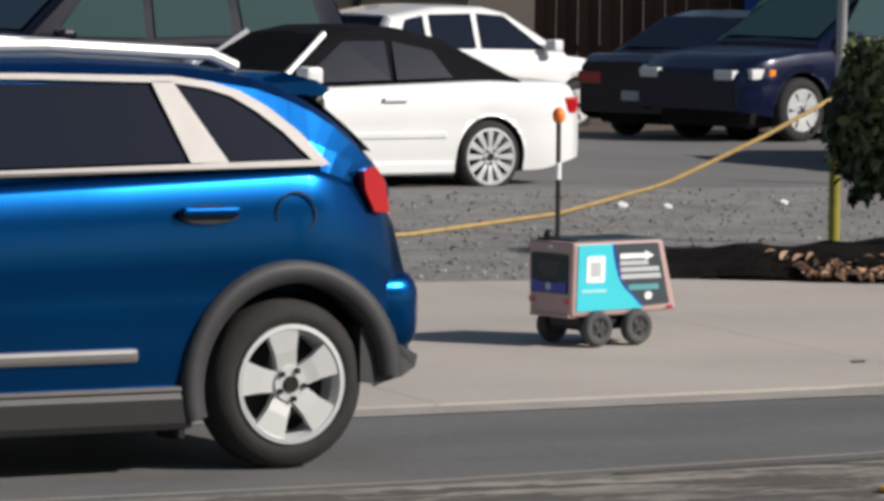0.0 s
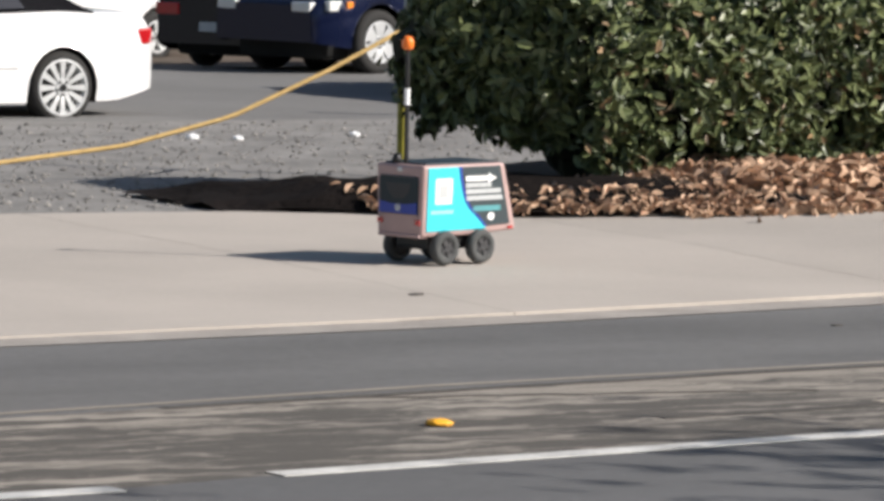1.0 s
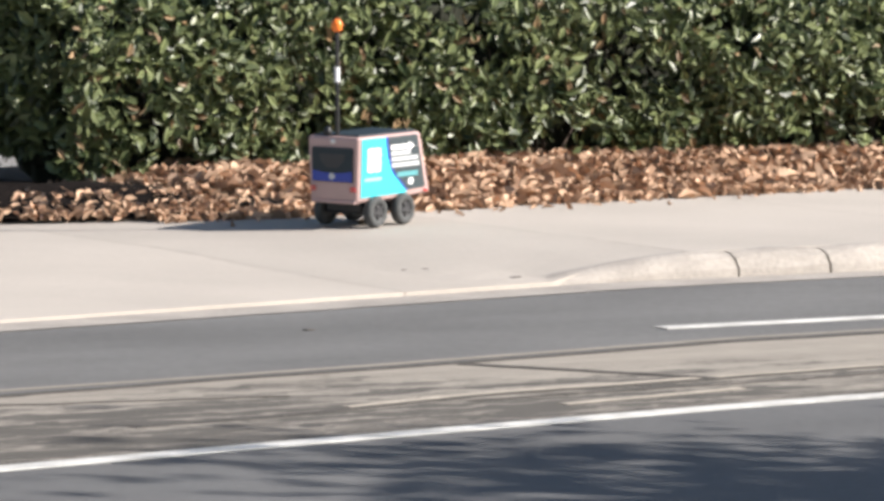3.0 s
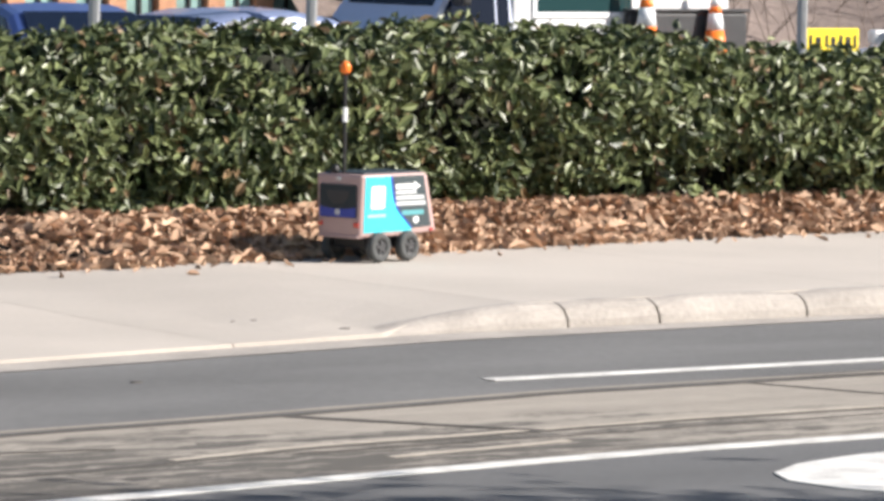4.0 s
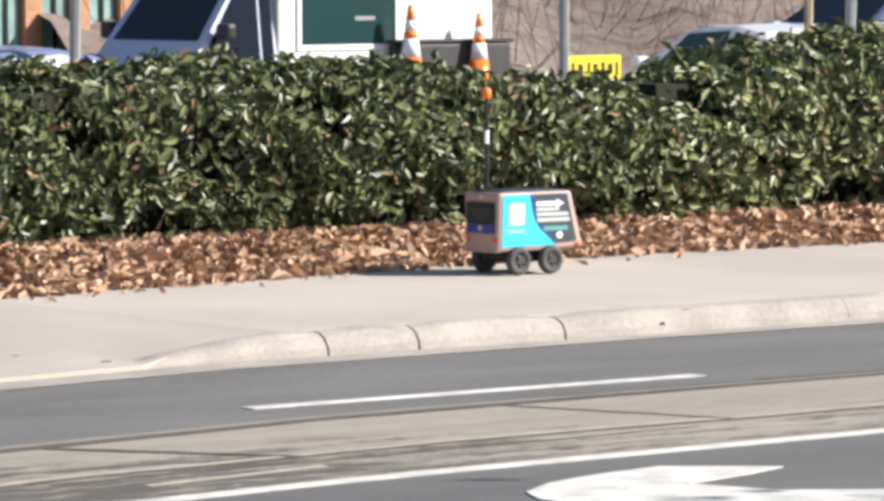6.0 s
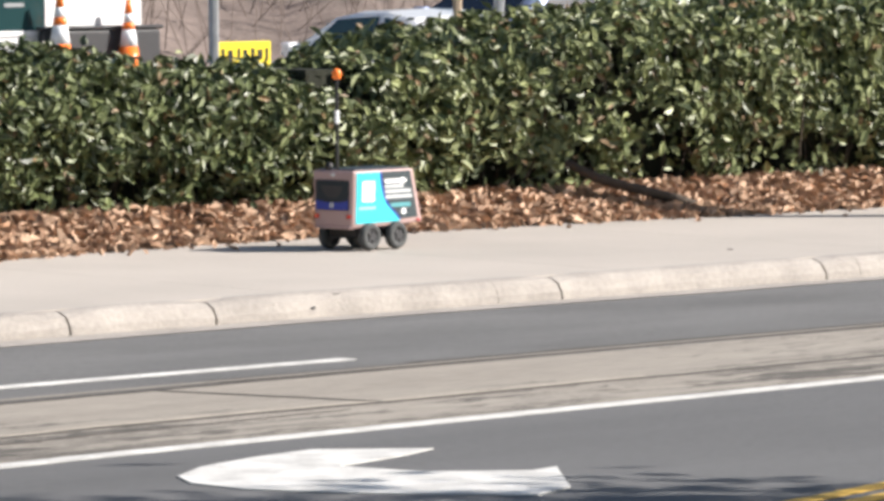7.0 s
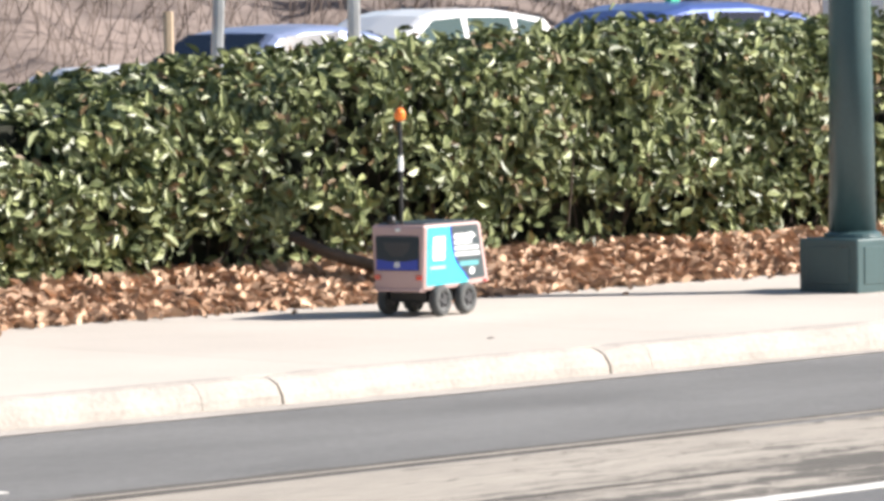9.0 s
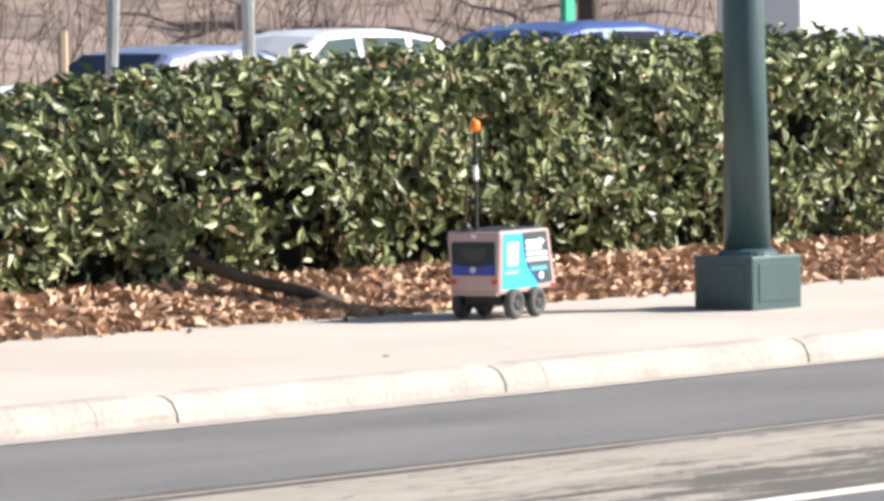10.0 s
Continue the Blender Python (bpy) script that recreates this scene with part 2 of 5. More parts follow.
def from_lists(name, verts, faces, material, parent=None, label="", smooth=False):
    me = bpy.data.meshes.new(name)
    me.from_pydata([tuple(v) for v in verts], [], faces)
    me.materials.append(material)
    if smooth:
        me.polygons.foreach_set("use_smooth", [True] * len(me.polygons))
    ob = new(name, me)
    ob.parent = parent
    return tagged(ob, label)


def box(x0, x1, y0, y1, z0, z1, bevel=0.0, seg=1, bm=None):
    b = bm or bmesh.new()
    made = bmesh.ops.create_cube(b, size=1, matrix=Matrix.Translation(((x0 + x1) / 2, (y0 + y1) / 2, (z0 + z1) / 2)) @ Matrix.Diagonal((x1 - x0, y1 - y0, z1 - z0, 1)))
    if bevel:
        edges = {e for v in made["verts"] for e in v.link_edges}
        bmesh.ops.bevel(b, geom=list(edges), offset=bevel, segments=seg, affect="EDGES", profile=0.6)
    return b


def tube(points, radius, sides=8, bm=None, caps=True):
    """A round bar through points; radius may be a list."""
    b = bm or bmesh.new()
    pts = [Vector(p) for p in points]
    rad = radius if isinstance(radius, (list, tuple)) else [radius] * len(pts)
    rings = []
    for i, p in enumerate(pts):
        d = (pts[min(i + 1, len(pts) - 1)] - pts[max(i - 1, 0)]).normalized()
        side = d.cross(Vector((0, 0, 1)) if abs(d.z) < 0.9 else Vector((1, 0, 0))).normalized()
        up = side.cross(d)
        rings.append([b.verts.new(p + (side * math.cos(a) + up * math.sin(a)) * rad[i]) for a in (2 * math.pi * k / sides for k in range(sides))])
    for r, s in zip(rings, rings[1:]):
        for k in range(sides):
            b.faces.new((r[k], r[(k + 1) % sides], s[(k + 1) % sides], s[k]))
    if caps:
        b.faces.new(rings[0][::-1])
        b.faces.new(rings[-1])
    return b


def lathe(profile, steps=32, axis="y", bm=None):
    """A closed profile of (along, radius) turned round the y (or z) axis."""
    b = bm or bmesh.new()
    rings = []
    for k in range(steps):
        a = 2 * math.pi * k / steps
        c, s = math.cos(a), math.sin(a)
        rings.append([b.verts.new((r * c, h, r * s) if axis == "y" else (r * c, r * s, h)) for h, r in profile])
    n = len(profile)
    for k in range(steps):
        p, q = rings[k], rings[(k + 1) % steps]
        for i in range(n):
            b.faces.new((p[i], p[(i + 1) % n], q[(i + 1) % n], q[i]))
    bmesh.ops.recalc_face_normals(b, faces=b.faces)
    return b


def plate(outline, at, depth, bm=None):
    """A flat plate: the outline's (u, v) placed by at(u, v, d), with d from 0 to depth."""
    b = bm or bmesh.new()
    low = [b.verts.new(at(u, v, 0.0)) for u, v in outline]
    top = [b.verts.new(at(u, v, depth)) for u, v in outline]
    b.faces.new(top)
    b.faces.new(low[::-1])
    n = len(outline)
    for i in range(n):
        b.faces.new((low[i], low[(i + 1) % n], top[(i + 1) % n], top[i]))
    bmesh.ops.recalc_face_normals(b, faces=b.faces)
    return b


def lerp(x, pts):
    return float(np.interp(x, [p[0] for p in pts], [p[1] for p in pts]))

# ---- ground, road, pavement ----
LINE_Y = [(-60, 6.5), (7.7, 12.2), (8.48, 12.39), (11.4, 12.8), (13.86, 13.1), (16.5, 13.2), (19.8, 13.31), (30, 13.5), (140, 14.5)]
STRIP_Y = [(-60, 8.5), (8.2, 14.39), (10.45, 14.82), (12.8, 15.05), (15.6, 15.45), (20.8, 15.55), (30, 15.75), (140, 16.8)]
GUTTER_Y = [(-60, 11.5), (8.9, 16.98), (11.75, 17.27), (14.5, 17.72), (16.65, 18.08), (20, 18.25), (23.5, 18.26), (27, 18.38), (140, 19.2)]
KERB_Y = [(-60, 11.8), (8.9, 17.3), (11.75, 17.62), (14.5, 18.08), (16.65, 18.45), (20, 18.5), (28, 18.55), (140, 19.4)]
MULCH_Y = [(-60, 24.0), (12.2, 23.98), (14.1, 23.8), (14.9, 23.0), (15.4, 22.6), (16.1, 22.15), (16.8, 21.85), (17.8, 21.85), (18.6, 22.0), (20, 22.2), (22, 22.55), (24, 22.66), (26, 22.6), (28, 22.42), (140, 22.8)]


def pave_z(x, y):
    """Height of the pavement: low at the driveway, full kerb height past it."""
    back = min(max((y - 18.4) / 2.0, 0), 1)
    k = min(max((x - (16.3 - 1.9 * back)) / (1.25 + 1.95 * back), 0), 1)
    k = k * k * (3 - 2 * k)
    low = 0.012 + 0.04 * min(max((y - 17.2) / 3, 0), 1.2)
    return low * (1 - k) + (0.145 + 0.004 * (y - 18.5)) * k


def lot_z(x, y):
    """The car park behind the hedge climbs gently along the road."""
    return 0.03 + 0.3 * min(max((x - 26) / 14, 0), 1.4) * min(max((y - 26) / 5, 0), 1) - 0.15 * min(max((y - 43) / 4, 0), 1)


def strip(name, lo, hi, mat_, z=0.0, x0=-60, x1=140, label="", category="road", step=2.0, across=4, zf=None, kind="structure"):
    xs = sorted({x0, x1, *np.arange(x0, x1, step).tolist()} | {p[0] for p in lo + hi if x0 < p[0] < x1})
    v, f = [], []
    for x in xs:
        a, b = lerp(x, lo), lerp(x, hi)
        for j in range(across + 1):
            y = a + (b - a) * j / across
            v.append((x, y, zf(x, y) if zf else z))
    n = across + 1
    for i in range(len(xs) - 1):
        for j in range(across):
            f.append((i * n + j, (i + 1) * n + j, (i + 1) * n + j + 1, i * n + j + 1))
    ob = from_lists(name, v, f, mat_)
    return tagged(ob, label, category, kind=kind)


def flat(y):
    return [(-60, y), (140, y)]


_g = from_lists("ground", [(-900, -900, -0.06), (900, -900, -0.06), (900, 900, -0.06), (-900, 900, -0.06)], [(0, 1, 2, 3)], M_SOIL)
tagged(_g, "bare brown earth under the whole street", "ground", kind="structure")
strip("road", flat(-14), LINE_Y, M_ASPHALT_OLD, label="dark worn asphalt carriageway with tyre streaks", across=10)
strip("road_concrete_lane", LINE_Y, STRIP_Y, M_LANE, label="stained tan concrete lane with dark tyre and tar smears", across=4)
strip("road_new_asphalt", STRIP_Y, GUTTER_Y, M_ASPHALT_NEW, label="smooth grey asphalt kerb lane", across=4)
strip("gutter", GUTTER_Y, KERB_Y, M_KERB, z=0.004, label="pale concrete gutter pan along the kerb", category="gutter", across=1)
strip("lot_gravel", MULCH_Y, flat(33.6), M_GRAVEL, label="rough grey gravel at the car park entrance", category="gravel", across=12, zf=lambda x, y: lot_z(x, y) + 0.02)
strip("lot_asphalt", flat(33.6), flat(62), M_LOT, label="weathered grey asphalt car park", category="car park", across=14, zf=lambda x, y: lot_z(x, y) + 0.012)
pavement = thing("pavement", Matrix(), "wide sunlit pale concrete pavement and driveway apron", "pavement", kind="structure")


def pave_slab(x0, x1):
    v, f, nx, ny = [], [], 4, 14
    for i in range(nx + 1):
        x = x0 + (x1 - x0) * i / nx
        a, b = lerp(x, KERB_Y) + (0.17 if x > 16.3 else 0.0), lerp(x, MULCH_Y) + 0.05
        for j in range(ny + 1):
            y = a + (b - a) * j / ny
            v.append((x, y, pave_z(x, y)))
    n = ny + 1
    for i in range(nx):
        for j in range(ny):
            f.append((i * n + j, (i + 1) * n + j, (i + 1) * n + j + 1, i * n + j + 1))
    k = len(v)
    for i in range(nx + 1):
        for j in (0, ny):
            x, y, z = v[i * n + j]
            v.append((x, y, z - 0.12))
    for i in range(nx):
        for s, j in ((0, 0), (1, ny)):
            f.append((i * n + j, (i + 1) * n + j, k + 2 * (i + 1) + s, k + 2 * i + s))
    from_lists("slab", v, f, M_CONC, pavement)


_joints = [-30, -20, -10, -4, 2, 6, 9.42, 12.4, 15.2, 17.4, 20.2, 23.0, 25.8, 28.6, 31.4, 34.2, 37, 42, 50, 60, 80, 140]
for _a, _b in zip(_joints, _joints[1:]):
    pave_slab(_a + 0.003, _b - 0.003)
_base = strip("pavement_bed", [(x, y + (0.19 if x > 16.3 else 0.0)) for x, y in KERB_Y], MULCH_Y, M_JOINT, label="grey mortar bed in the joints of the pavement", category="pavement", zf=lambda x, y: pave_z(x, y) - 0.012, across=6)

kerb = thing("kerb", Matrix(), "chipped pale concrete kerb with open cracks", "kerb", kind="structure")


def kerb_stone(x0, x1, parent):
    n = max(2, int((x1 - x0) / 0.25))
    v, f = [], []
    prof = ((0.0, 0.0), (0.01, 0.45), (0.035, 0.75), (0.075, 0.93), (0.12, 1.0), (0.185, 1.0), (0.185, 0.0))
    for i in range(n + 1):
        x = x0 + (x1 - x0) * i / n
        y, h = lerp(x, KERB_Y), pave_z(x, 18.68) + 0.004
        e = 0.012 if (i == 0 and x0 not in (21.732, 25.072)) or (i == n and x1 not in (21.728, 25.068)) else 0.0
        for dy, k in prof:
            w = (0.01 * noise.noise((x * 2.3, dy * 9, k * 3)) + 0.007 * noise.noise((x * 7.1, dy * 20, 5))) * (dy < 0.15)
            v.append((x, y + dy + w + e * (k > 0.5), -0.03 + (h + 0.03) * k - e * (k > 0.9) + w * 0.6))
    m = len(prof)
    for i in range(n):
        for j in range(m - 1):
            f.append((i * m + j, (i + 1) * m + j, (i + 1) * m + j + 1, i * m + j + 1))
    f += [tuple(range(m)), tuple(range(n * m, n * m + m))[::-1]]
    from_lists("kerb_stone", v, f, M_KERB, parent, smooth=False)


_cuts = [16.25, 17.64, 18.31, 19.42, 21.73, 22.28, 24.73, 25.07, 27.33, 30.2, 33.2, 36, 39, 42, 46, 50, 60, 75, 100]
_gap = lambda x: 0.002 if x in (21.73, 25.07) else 0.009
for _a, _b in zip(_cuts, _cuts[1:]):
    kerb_stone(_a + _gap(_a), _b - _gap(_b), kerb)


def ribbon(name, pts, width, z, material, label, category, thick=0.004):
    """A painted stripe along a path."""
    P = [Vector((x, y, 0)) for x, y in pts]
    v, f = [], []
    for i, p in enumerate(P):
        d = (P[min(i + 1, len(P) - 1)] - P[max(i - 1, 0)]).normalized()
        s = Vector((-d.y, d.x, 0)) * width / 2
        for q in (p - s, p + s):
            v += [(q.x, q.y, z), (q.x, q.y, z - thick)]
    for i in range(len(P) - 1):
        a, b = 4 * i, 4 * i + 4
        f += [(a, b, b + 2, a + 2), (a, a + 1, b + 1, b), (a + 2, b + 2, b + 3, a + 3)]
    return tagged(from_lists(name, v, f, material), label, category, kind="structure")


def along(poly, x0, x1, off=0.0, step=0.8):
    return [(x, lerp(x, poly) + off) for x in np.linspace(x0, x1, max(2, int((x1 - x0) / step)))]


ribbon("lane_line", along(LINE_Y, 8.48, 60), 0.13, 0.006, M_LINE, "solid white lane line of worn paint", "road marking")
ribbon("lane_line_end", along(LINE_Y, 2.0, 7.76, -0.02), 0.13, 0.006, M_LINE, "short white lane line of worn paint", "road marking")
ribbon("lane_dash", [(15.37, 16.13), (18.41, 16.14)], 0.12, 0.006, M_LINE, "single white dash between two lanes", "road marking")
ribbon("lane_dash_far", [(27.5, 16.2), (30.5, 16.25)], 0.1, 0.005, M_BAND, "worn-off white lane dash", "road marking")
ribbon("yellow_line", [(8, 7.9), (15.34, 9.72), (16.16, 9.92), (24, 10.5)], 0.1, 0.006, M_YLINE, "yellow centre line of the road", "road marking")
ribbon("yellow_line_inner", [(8, 7.7), (15.34, 9.52), (16.16, 9.72), (24, 10.3)], 0.1, 0.006, M_YLINE, "yellow centre line of the road", "road marking")

# turn arrow in the near lane
_arrow = [(13.99, 12.2), (14.3, 12.42), (14.7, 12.56), (15.12, 12.64), (15.54, 12.28), (15.2, 12.14), (14.75, 12.02), (14.86, 11.58), (15.23, 11.30), (15.41, 11.34), (14.9, 10.72), (14.6, 10.6), (14.1, 11.2), (13.88, 11.62), (13.86, 11.95)]
_bm = plate(_arrow, lambda x, y, d: (x, y, 0.002 + d), 0.005)
tagged(part("turn_arrow", _bm, M_LINE), "worn white turn arrow painted on the near lane", "road marking", kind="structure")


def wander(x0, y0, x1, y1, amp, seed, n=24):
    rnd = random.Random(seed)
    return [(x0 + (x1 - x0) * i / n, y0 + (y1 - y0) * i / n + amp * noise.noise((i * 0.37, seed * 3.1, 0)) + rnd.uniform(-0.012, 0.012)) for i in range(n + 1)]


SEAM_LOW = [(8.0, 13.2), (11.5, 13.62), (12.8, 13.9), (15.1, 14.12), (17.1, 14.14), (19.6, 14.2), (30, 14.5)]
SEAM_TOP = [(8.0, 14.35), (12.0, 14.98), (13.6, 15.14), (15.2, 15.40), (16.7, 15.47), (18.0, 15.52), (20.0, 15.6), (30, 15.7)]


def ragged(poly, x0, x1, amp, seed, step=0.22):
    """Points along a line of the road, wandering by a few centimetres."""
    return [(x, lerp(x, poly) + amp * (noise.noise((x * 0.9, seed * 3.1, 0)) + 0.5 * noise.noise((x * 3.7, seed * 5.3, 2)))) for x in np.arange(x0, x1, step)]


for _k, (_poly, _a, _b, _w, _amp) in enumerate(((SEAM_LOW, 10.8, 21.0, 0.06, 0.035), (SEAM_TOP, 9.0, 22.5, 0.075, 0.03), ([(x, y + 0.12) for x, y in SEAM_TOP], 17.0, 27.0, 0.12, 0.06))):
    ribbon("tar_seam", ragged(_poly, _a, _b, _amp, _k), _w, 0.003 + 0.0004 * _k, M_TAR, "long irregular tar-filled seam along the lane", "crack", 0.002)
ribbon("pale_edge", ragged([(x, y + 0.075) for x, y in SEAM_LOW], 12.0, 19.0, 0.035, 0), 0.055, 0.0032, M_PALE, "pale worn edge beside the tar seam", "seam", 0.002)
ribbon("pale_scrape", ragged([(12.9, 13.46), (14.1, 13.68)], 12.9, 14.1, 0.02, 9), 0.06, 0.0034, M_PALE, "pale scrape in the concrete lane", "seam", 0.002)
for _k, (_a, _b, _c, _d, _w, _amp) in enumerate([
        (9.9, 14.62, 12.0, 14.25, 0.022, 0.04), (13.45, 15.1, 14.15, 14.05, 0.075, 0.02), (16.47, 15.46, 16.9, 14.16, 0.03, 0.02), (12.6, 13.75, 16.5, 13.95, 0.014, 0.03)]):
    ribbon("tar_seam", wander(_a, _b, _c, _d, _amp, _k), _w, 0.0042, M_TAR, "thin irregular tar-filled crack across the lane", "crack", 0.002)
# one thin dark streak along the lane from x = 18.5 to 30
for _k, (_a, _b, _c, _d, _w, _amp) in enumerate([
        (18.5, 15.75, 30, 15.9, 0.07, 0.06)]):
    ribbon("road_stain", wander(_a, _b, _c, _d, _amp, _k + 20, 60), _w, 0.0022 + 0.0003 * _k, M_DARKBROWN, "long dark streak along the lane", "stain", 0.001)
ribbon("pale_seam", along(STRIP_Y, 4, 40, 0.12), 0.05, 0.0045, M_BAND, "pale seam between asphalt and concrete lane", "seam", 0.002)

# ---- vehicles ----
def wheel_set(r, w, rim_r, spokes, rim_mat, twin=False, width=0.34):
    """Meshes of one wheel: tyre, rim; axis along y, the outer face towards -y."""
    bt = lathe([(-w / 2 + 0.02, rim_r), (-w / 2, rim_r + 0.02), (-w / 2, r - 0.05), (-w / 2 + 0.025, r - 0.012), (-w / 4, r), (w / 4, r), (w / 2 - 0.025, r - 0.012), (w / 2, r - 0.05), (w / 2, rim_r)], 40)
    me_t = bpy.data.meshes.new("tyre")
    bt.to_mesh(me_t)
    bt.free()
    me_t.materials.append(M_TYRE)
    me_t.polygons.foreach_set("use_smooth", [True] * len(me_t.polygons))
    br = lathe([(-w / 2 - 0.004, rim_r + 0.006), (-w / 2 - 0.006, rim_r - 0.012), (-w / 2 + 0.03, rim_r - 0.03), (w / 2 - 0.02, rim_r - 0.03), (w / 2 - 0.02, rim_r)], 40)
    for s in range(spokes):
        a0 = 2 * math.pi * s / spokes + math.pi / 2
        for da in ((-0.16, 0.16) if twin else (0.0,)):
            a = a0 + da
            pts = []
            for rr, hw, y in ((0.055, width * 0.11, -w / 2 + 0.014), (rim_r * 0.55, width * 0.13, -w / 2 + 0.004), (rim_r - 0.012, width * 0.19, -w / 2 + 0.0)):
                pts.append((rr, hw, y))
            quads = []
            for rr, hw, y in pts:
                c, sn = math.cos(a), math.sin(a)
                for side in (-1, 1):
                    for d in (0, 0.03):
                        quads.append(br.verts.new((rr * c - side * hw * sn, y + d, rr * sn + side * hw * c)))
            for i in (0, 4):
                q = quads[i:i + 8]
                for f in ((0, 2, 6, 4), (1, 5, 7, 3), (0, 4, 5, 1), (2, 3, 7, 6)):
                    br.faces.new([q[k] for k in f])
    for rr, y in ((0.075, -w / 2 + 0.006),):
        bmesh.ops.create_cone(br, cap_ends=True, segments=20, radius1=rr, radius2=rr * 0.9, depth=0.03, matrix=Matrix.Translation((0, y + 0.012, 0)) @ Matrix.Rotation(math.pi / 2, 4, "X"))
    bmesh.ops.recalc_face_normals(br, faces=br.faces)
    me_r = bpy.data.meshes.new("rim")
    br.to_mesh(me_r)
    br.free()
    me_r.materials.append(rim_mat)
    bb = bmesh.new()
    bmesh.ops.create_cone(bb, cap_ends=True, segments=28, radius1=rim_r - 0.03, radius2=rim_r - 0.03, depth=0.02, matrix=Matrix.Translation((0, w * 0.05, 0)) @ Matrix.Rotation(math.pi / 2, 4, "X"))
    bmesh.ops.create_cone(bb, cap_ends=True, segments=20, radius1=0.036, radius2=0.03, depth=0.03, matrix=Matrix.Translation((0, -w / 2 + 0.008, 0)) @ Matrix.Rotation(math.pi / 2, 4, "X"))
    for k in range(5):
        a = 2 * math.pi * (k + 0.5) / 5 + math.pi / 2
        bmesh.ops.create_cone(bb, cap_ends=True, segments=8, radius1=0.011, radius2=0.011, depth=0.02, matrix=Matrix.Translation((0.056 * math.cos(a), -w / 2 + 0.0, 0.056 * math.sin(a))) @ Matrix.Rotation(math.pi / 2, 4, "X"))
    me_b = bpy.data.meshes.new("brake_disc")
    bb.to_mesh(me_b)
    bb.free()
    me_b.materials.append(M_UNDER)
    return me_t, me_r, me_b


def put_wheel(meshes, parent, x, y, r, turn=0.0):
    flip = 0 if y < 0 else 180
    t = new("wheel", meshes[0])
    t.parent = parent
    t.matrix_basis = pose(x, y, r, 0, 0, flip) @ pose(0, 0, 0, 0, turn, 0)
    for name, me in (("rim", meshes[1]), ("brake_disc", meshes[2])):
        o = new(name, me)
        o.parent = t
    return t


def car(name, m, label, paint, spec, category="car", group=""):
    """A car in its own space: x forward from the rear axle, y to its left, z up from the ground."""
    S = dict(W=1.8, wb=2.65, ro=0.85, fo=0.85, r=0.325, arch=0.375, sill=0.2, spokes=5, twin=False, rim=0.2, tumble=0.36, rimmat=M_ALLOY, glass=M_GLASS,
             top=None, roof=None, windows=(), roofmat=None, cut=0.93, screens=True, lamps=True, rake=0.0)
    S.update(spec)
    ob = thing(name, m, label, category, group)
    hw, wb, R = S["W"] / 2, S["wb"], S["arch"]
    x0, x1 = -S["ro"], wb + S["fo"]
    L = x1 - x0
    xs = set(np.linspace(x0, x1, 44).tolist())
    for c in (0, wb):
        xs |= {c + R * math.cos(a) for a in np.linspace(0, math.pi, 17)}
        xs |= {c - R * 1.0001, c + R * 1.0001}
    xs = sorted(x for x in xs if x0 <= x <= x1)

    def low(x):
        z = S["sill"] + (0.10 * max(0, (x0 + 0.45 - x) / 0.45)) + 0.06 * max(0, (x - x1 + 0.4) / 0.4)
        for c in (0, wb):
            if abs(x - c) <= R:
                z = max(z, S["r"] + math.sqrt(R * R - (x - c) ** 2))
        return z

    def plan(x):
        u = min(max((x - x0) / L, 0), 1)
        end = min(u, 1 - u) * L
        return hw * (1 - 0.16 * max(0, 1 - end / 0.55) ** 2.2 - 0.03 * max(0, 1 - end / 1.4))

    v, f = [], []
    for x in xs:
        w, zl, zt = plan(x), low(x), lerp(x, S["top"])
        zl = min(zl, zt - 0.1)
        base = min(S["sill"], zl)

        def side(z):
            k = (z - 0.2) / (zt - 0.2)
            return w * (0.955 + 0.045 * math.sin(math.pi * min(max(k, 0), 1) ** 0.8) ** 0.7 if 0 < k < 1 else 0.955)

        zs = S["sill"]
        zz = [min(max(zl, zs + (zt - 0.05 - zs) * k), zt - 0.05) for k in (0, 0.2, 0.38, 0.5, 0.62, 0.68, 0.85, 1)]
        sec = [(side(z) + (0.008 if k == 5 else 0), z) for k, z in enumerate(zz)] + [(w * 0.945, zt - 0.018), (w * 0.91, zt), (w * 0.5, zt + 0.012), (0, zt + 0.018)]
        lean_in = lambda z: x + S["rake"] * max(0, z - 0.62) * max(0, 1 - (x - x0) / 0.45)
        row = [(lean_in(z), -y, z) for y, z in sec] + [(lean_in(z), y, z) for y, z in sec[-2::-1]]
        v += row
    n = len(row)
    for i in range(len(xs) - 1):
        for j in range(n - 1):
            f.append((i * n + j, (i + 1) * n + j, (i + 1) * n + j + 1, i * n + j + 1))
    f += [tuple(range(n)), tuple(range((len(xs) - 1) * n, len(xs) * n))[::-1]]
    from_lists("body", v, f, paint, ob, smooth=False)
    body = ob.children[-1]
    body.data.polygons.foreach_set("use_smooth", [len(p.vertices) == 4 for p in body.data.polygons])
    part("underbody", box(x0 + 0.25, x1 - 0.25, -hw * 0.72, hw * 0.72, 0.17, 0.6, 0.04), M_UNDER, ob)
    # cabin
    zb = max(z for _, z in S["top"])
    lean = lambda z: hw * S["cut"] - max(0, z - zb) * S["tumble"] - 0.01
    g0, g1 = S["roof"][0][0], S["roof"][-1][0]
    gx = sorted(set(np.linspace(g0, g1, 56).tolist()) | {p[0] for p in S["roof"]})
    v, f = [], []
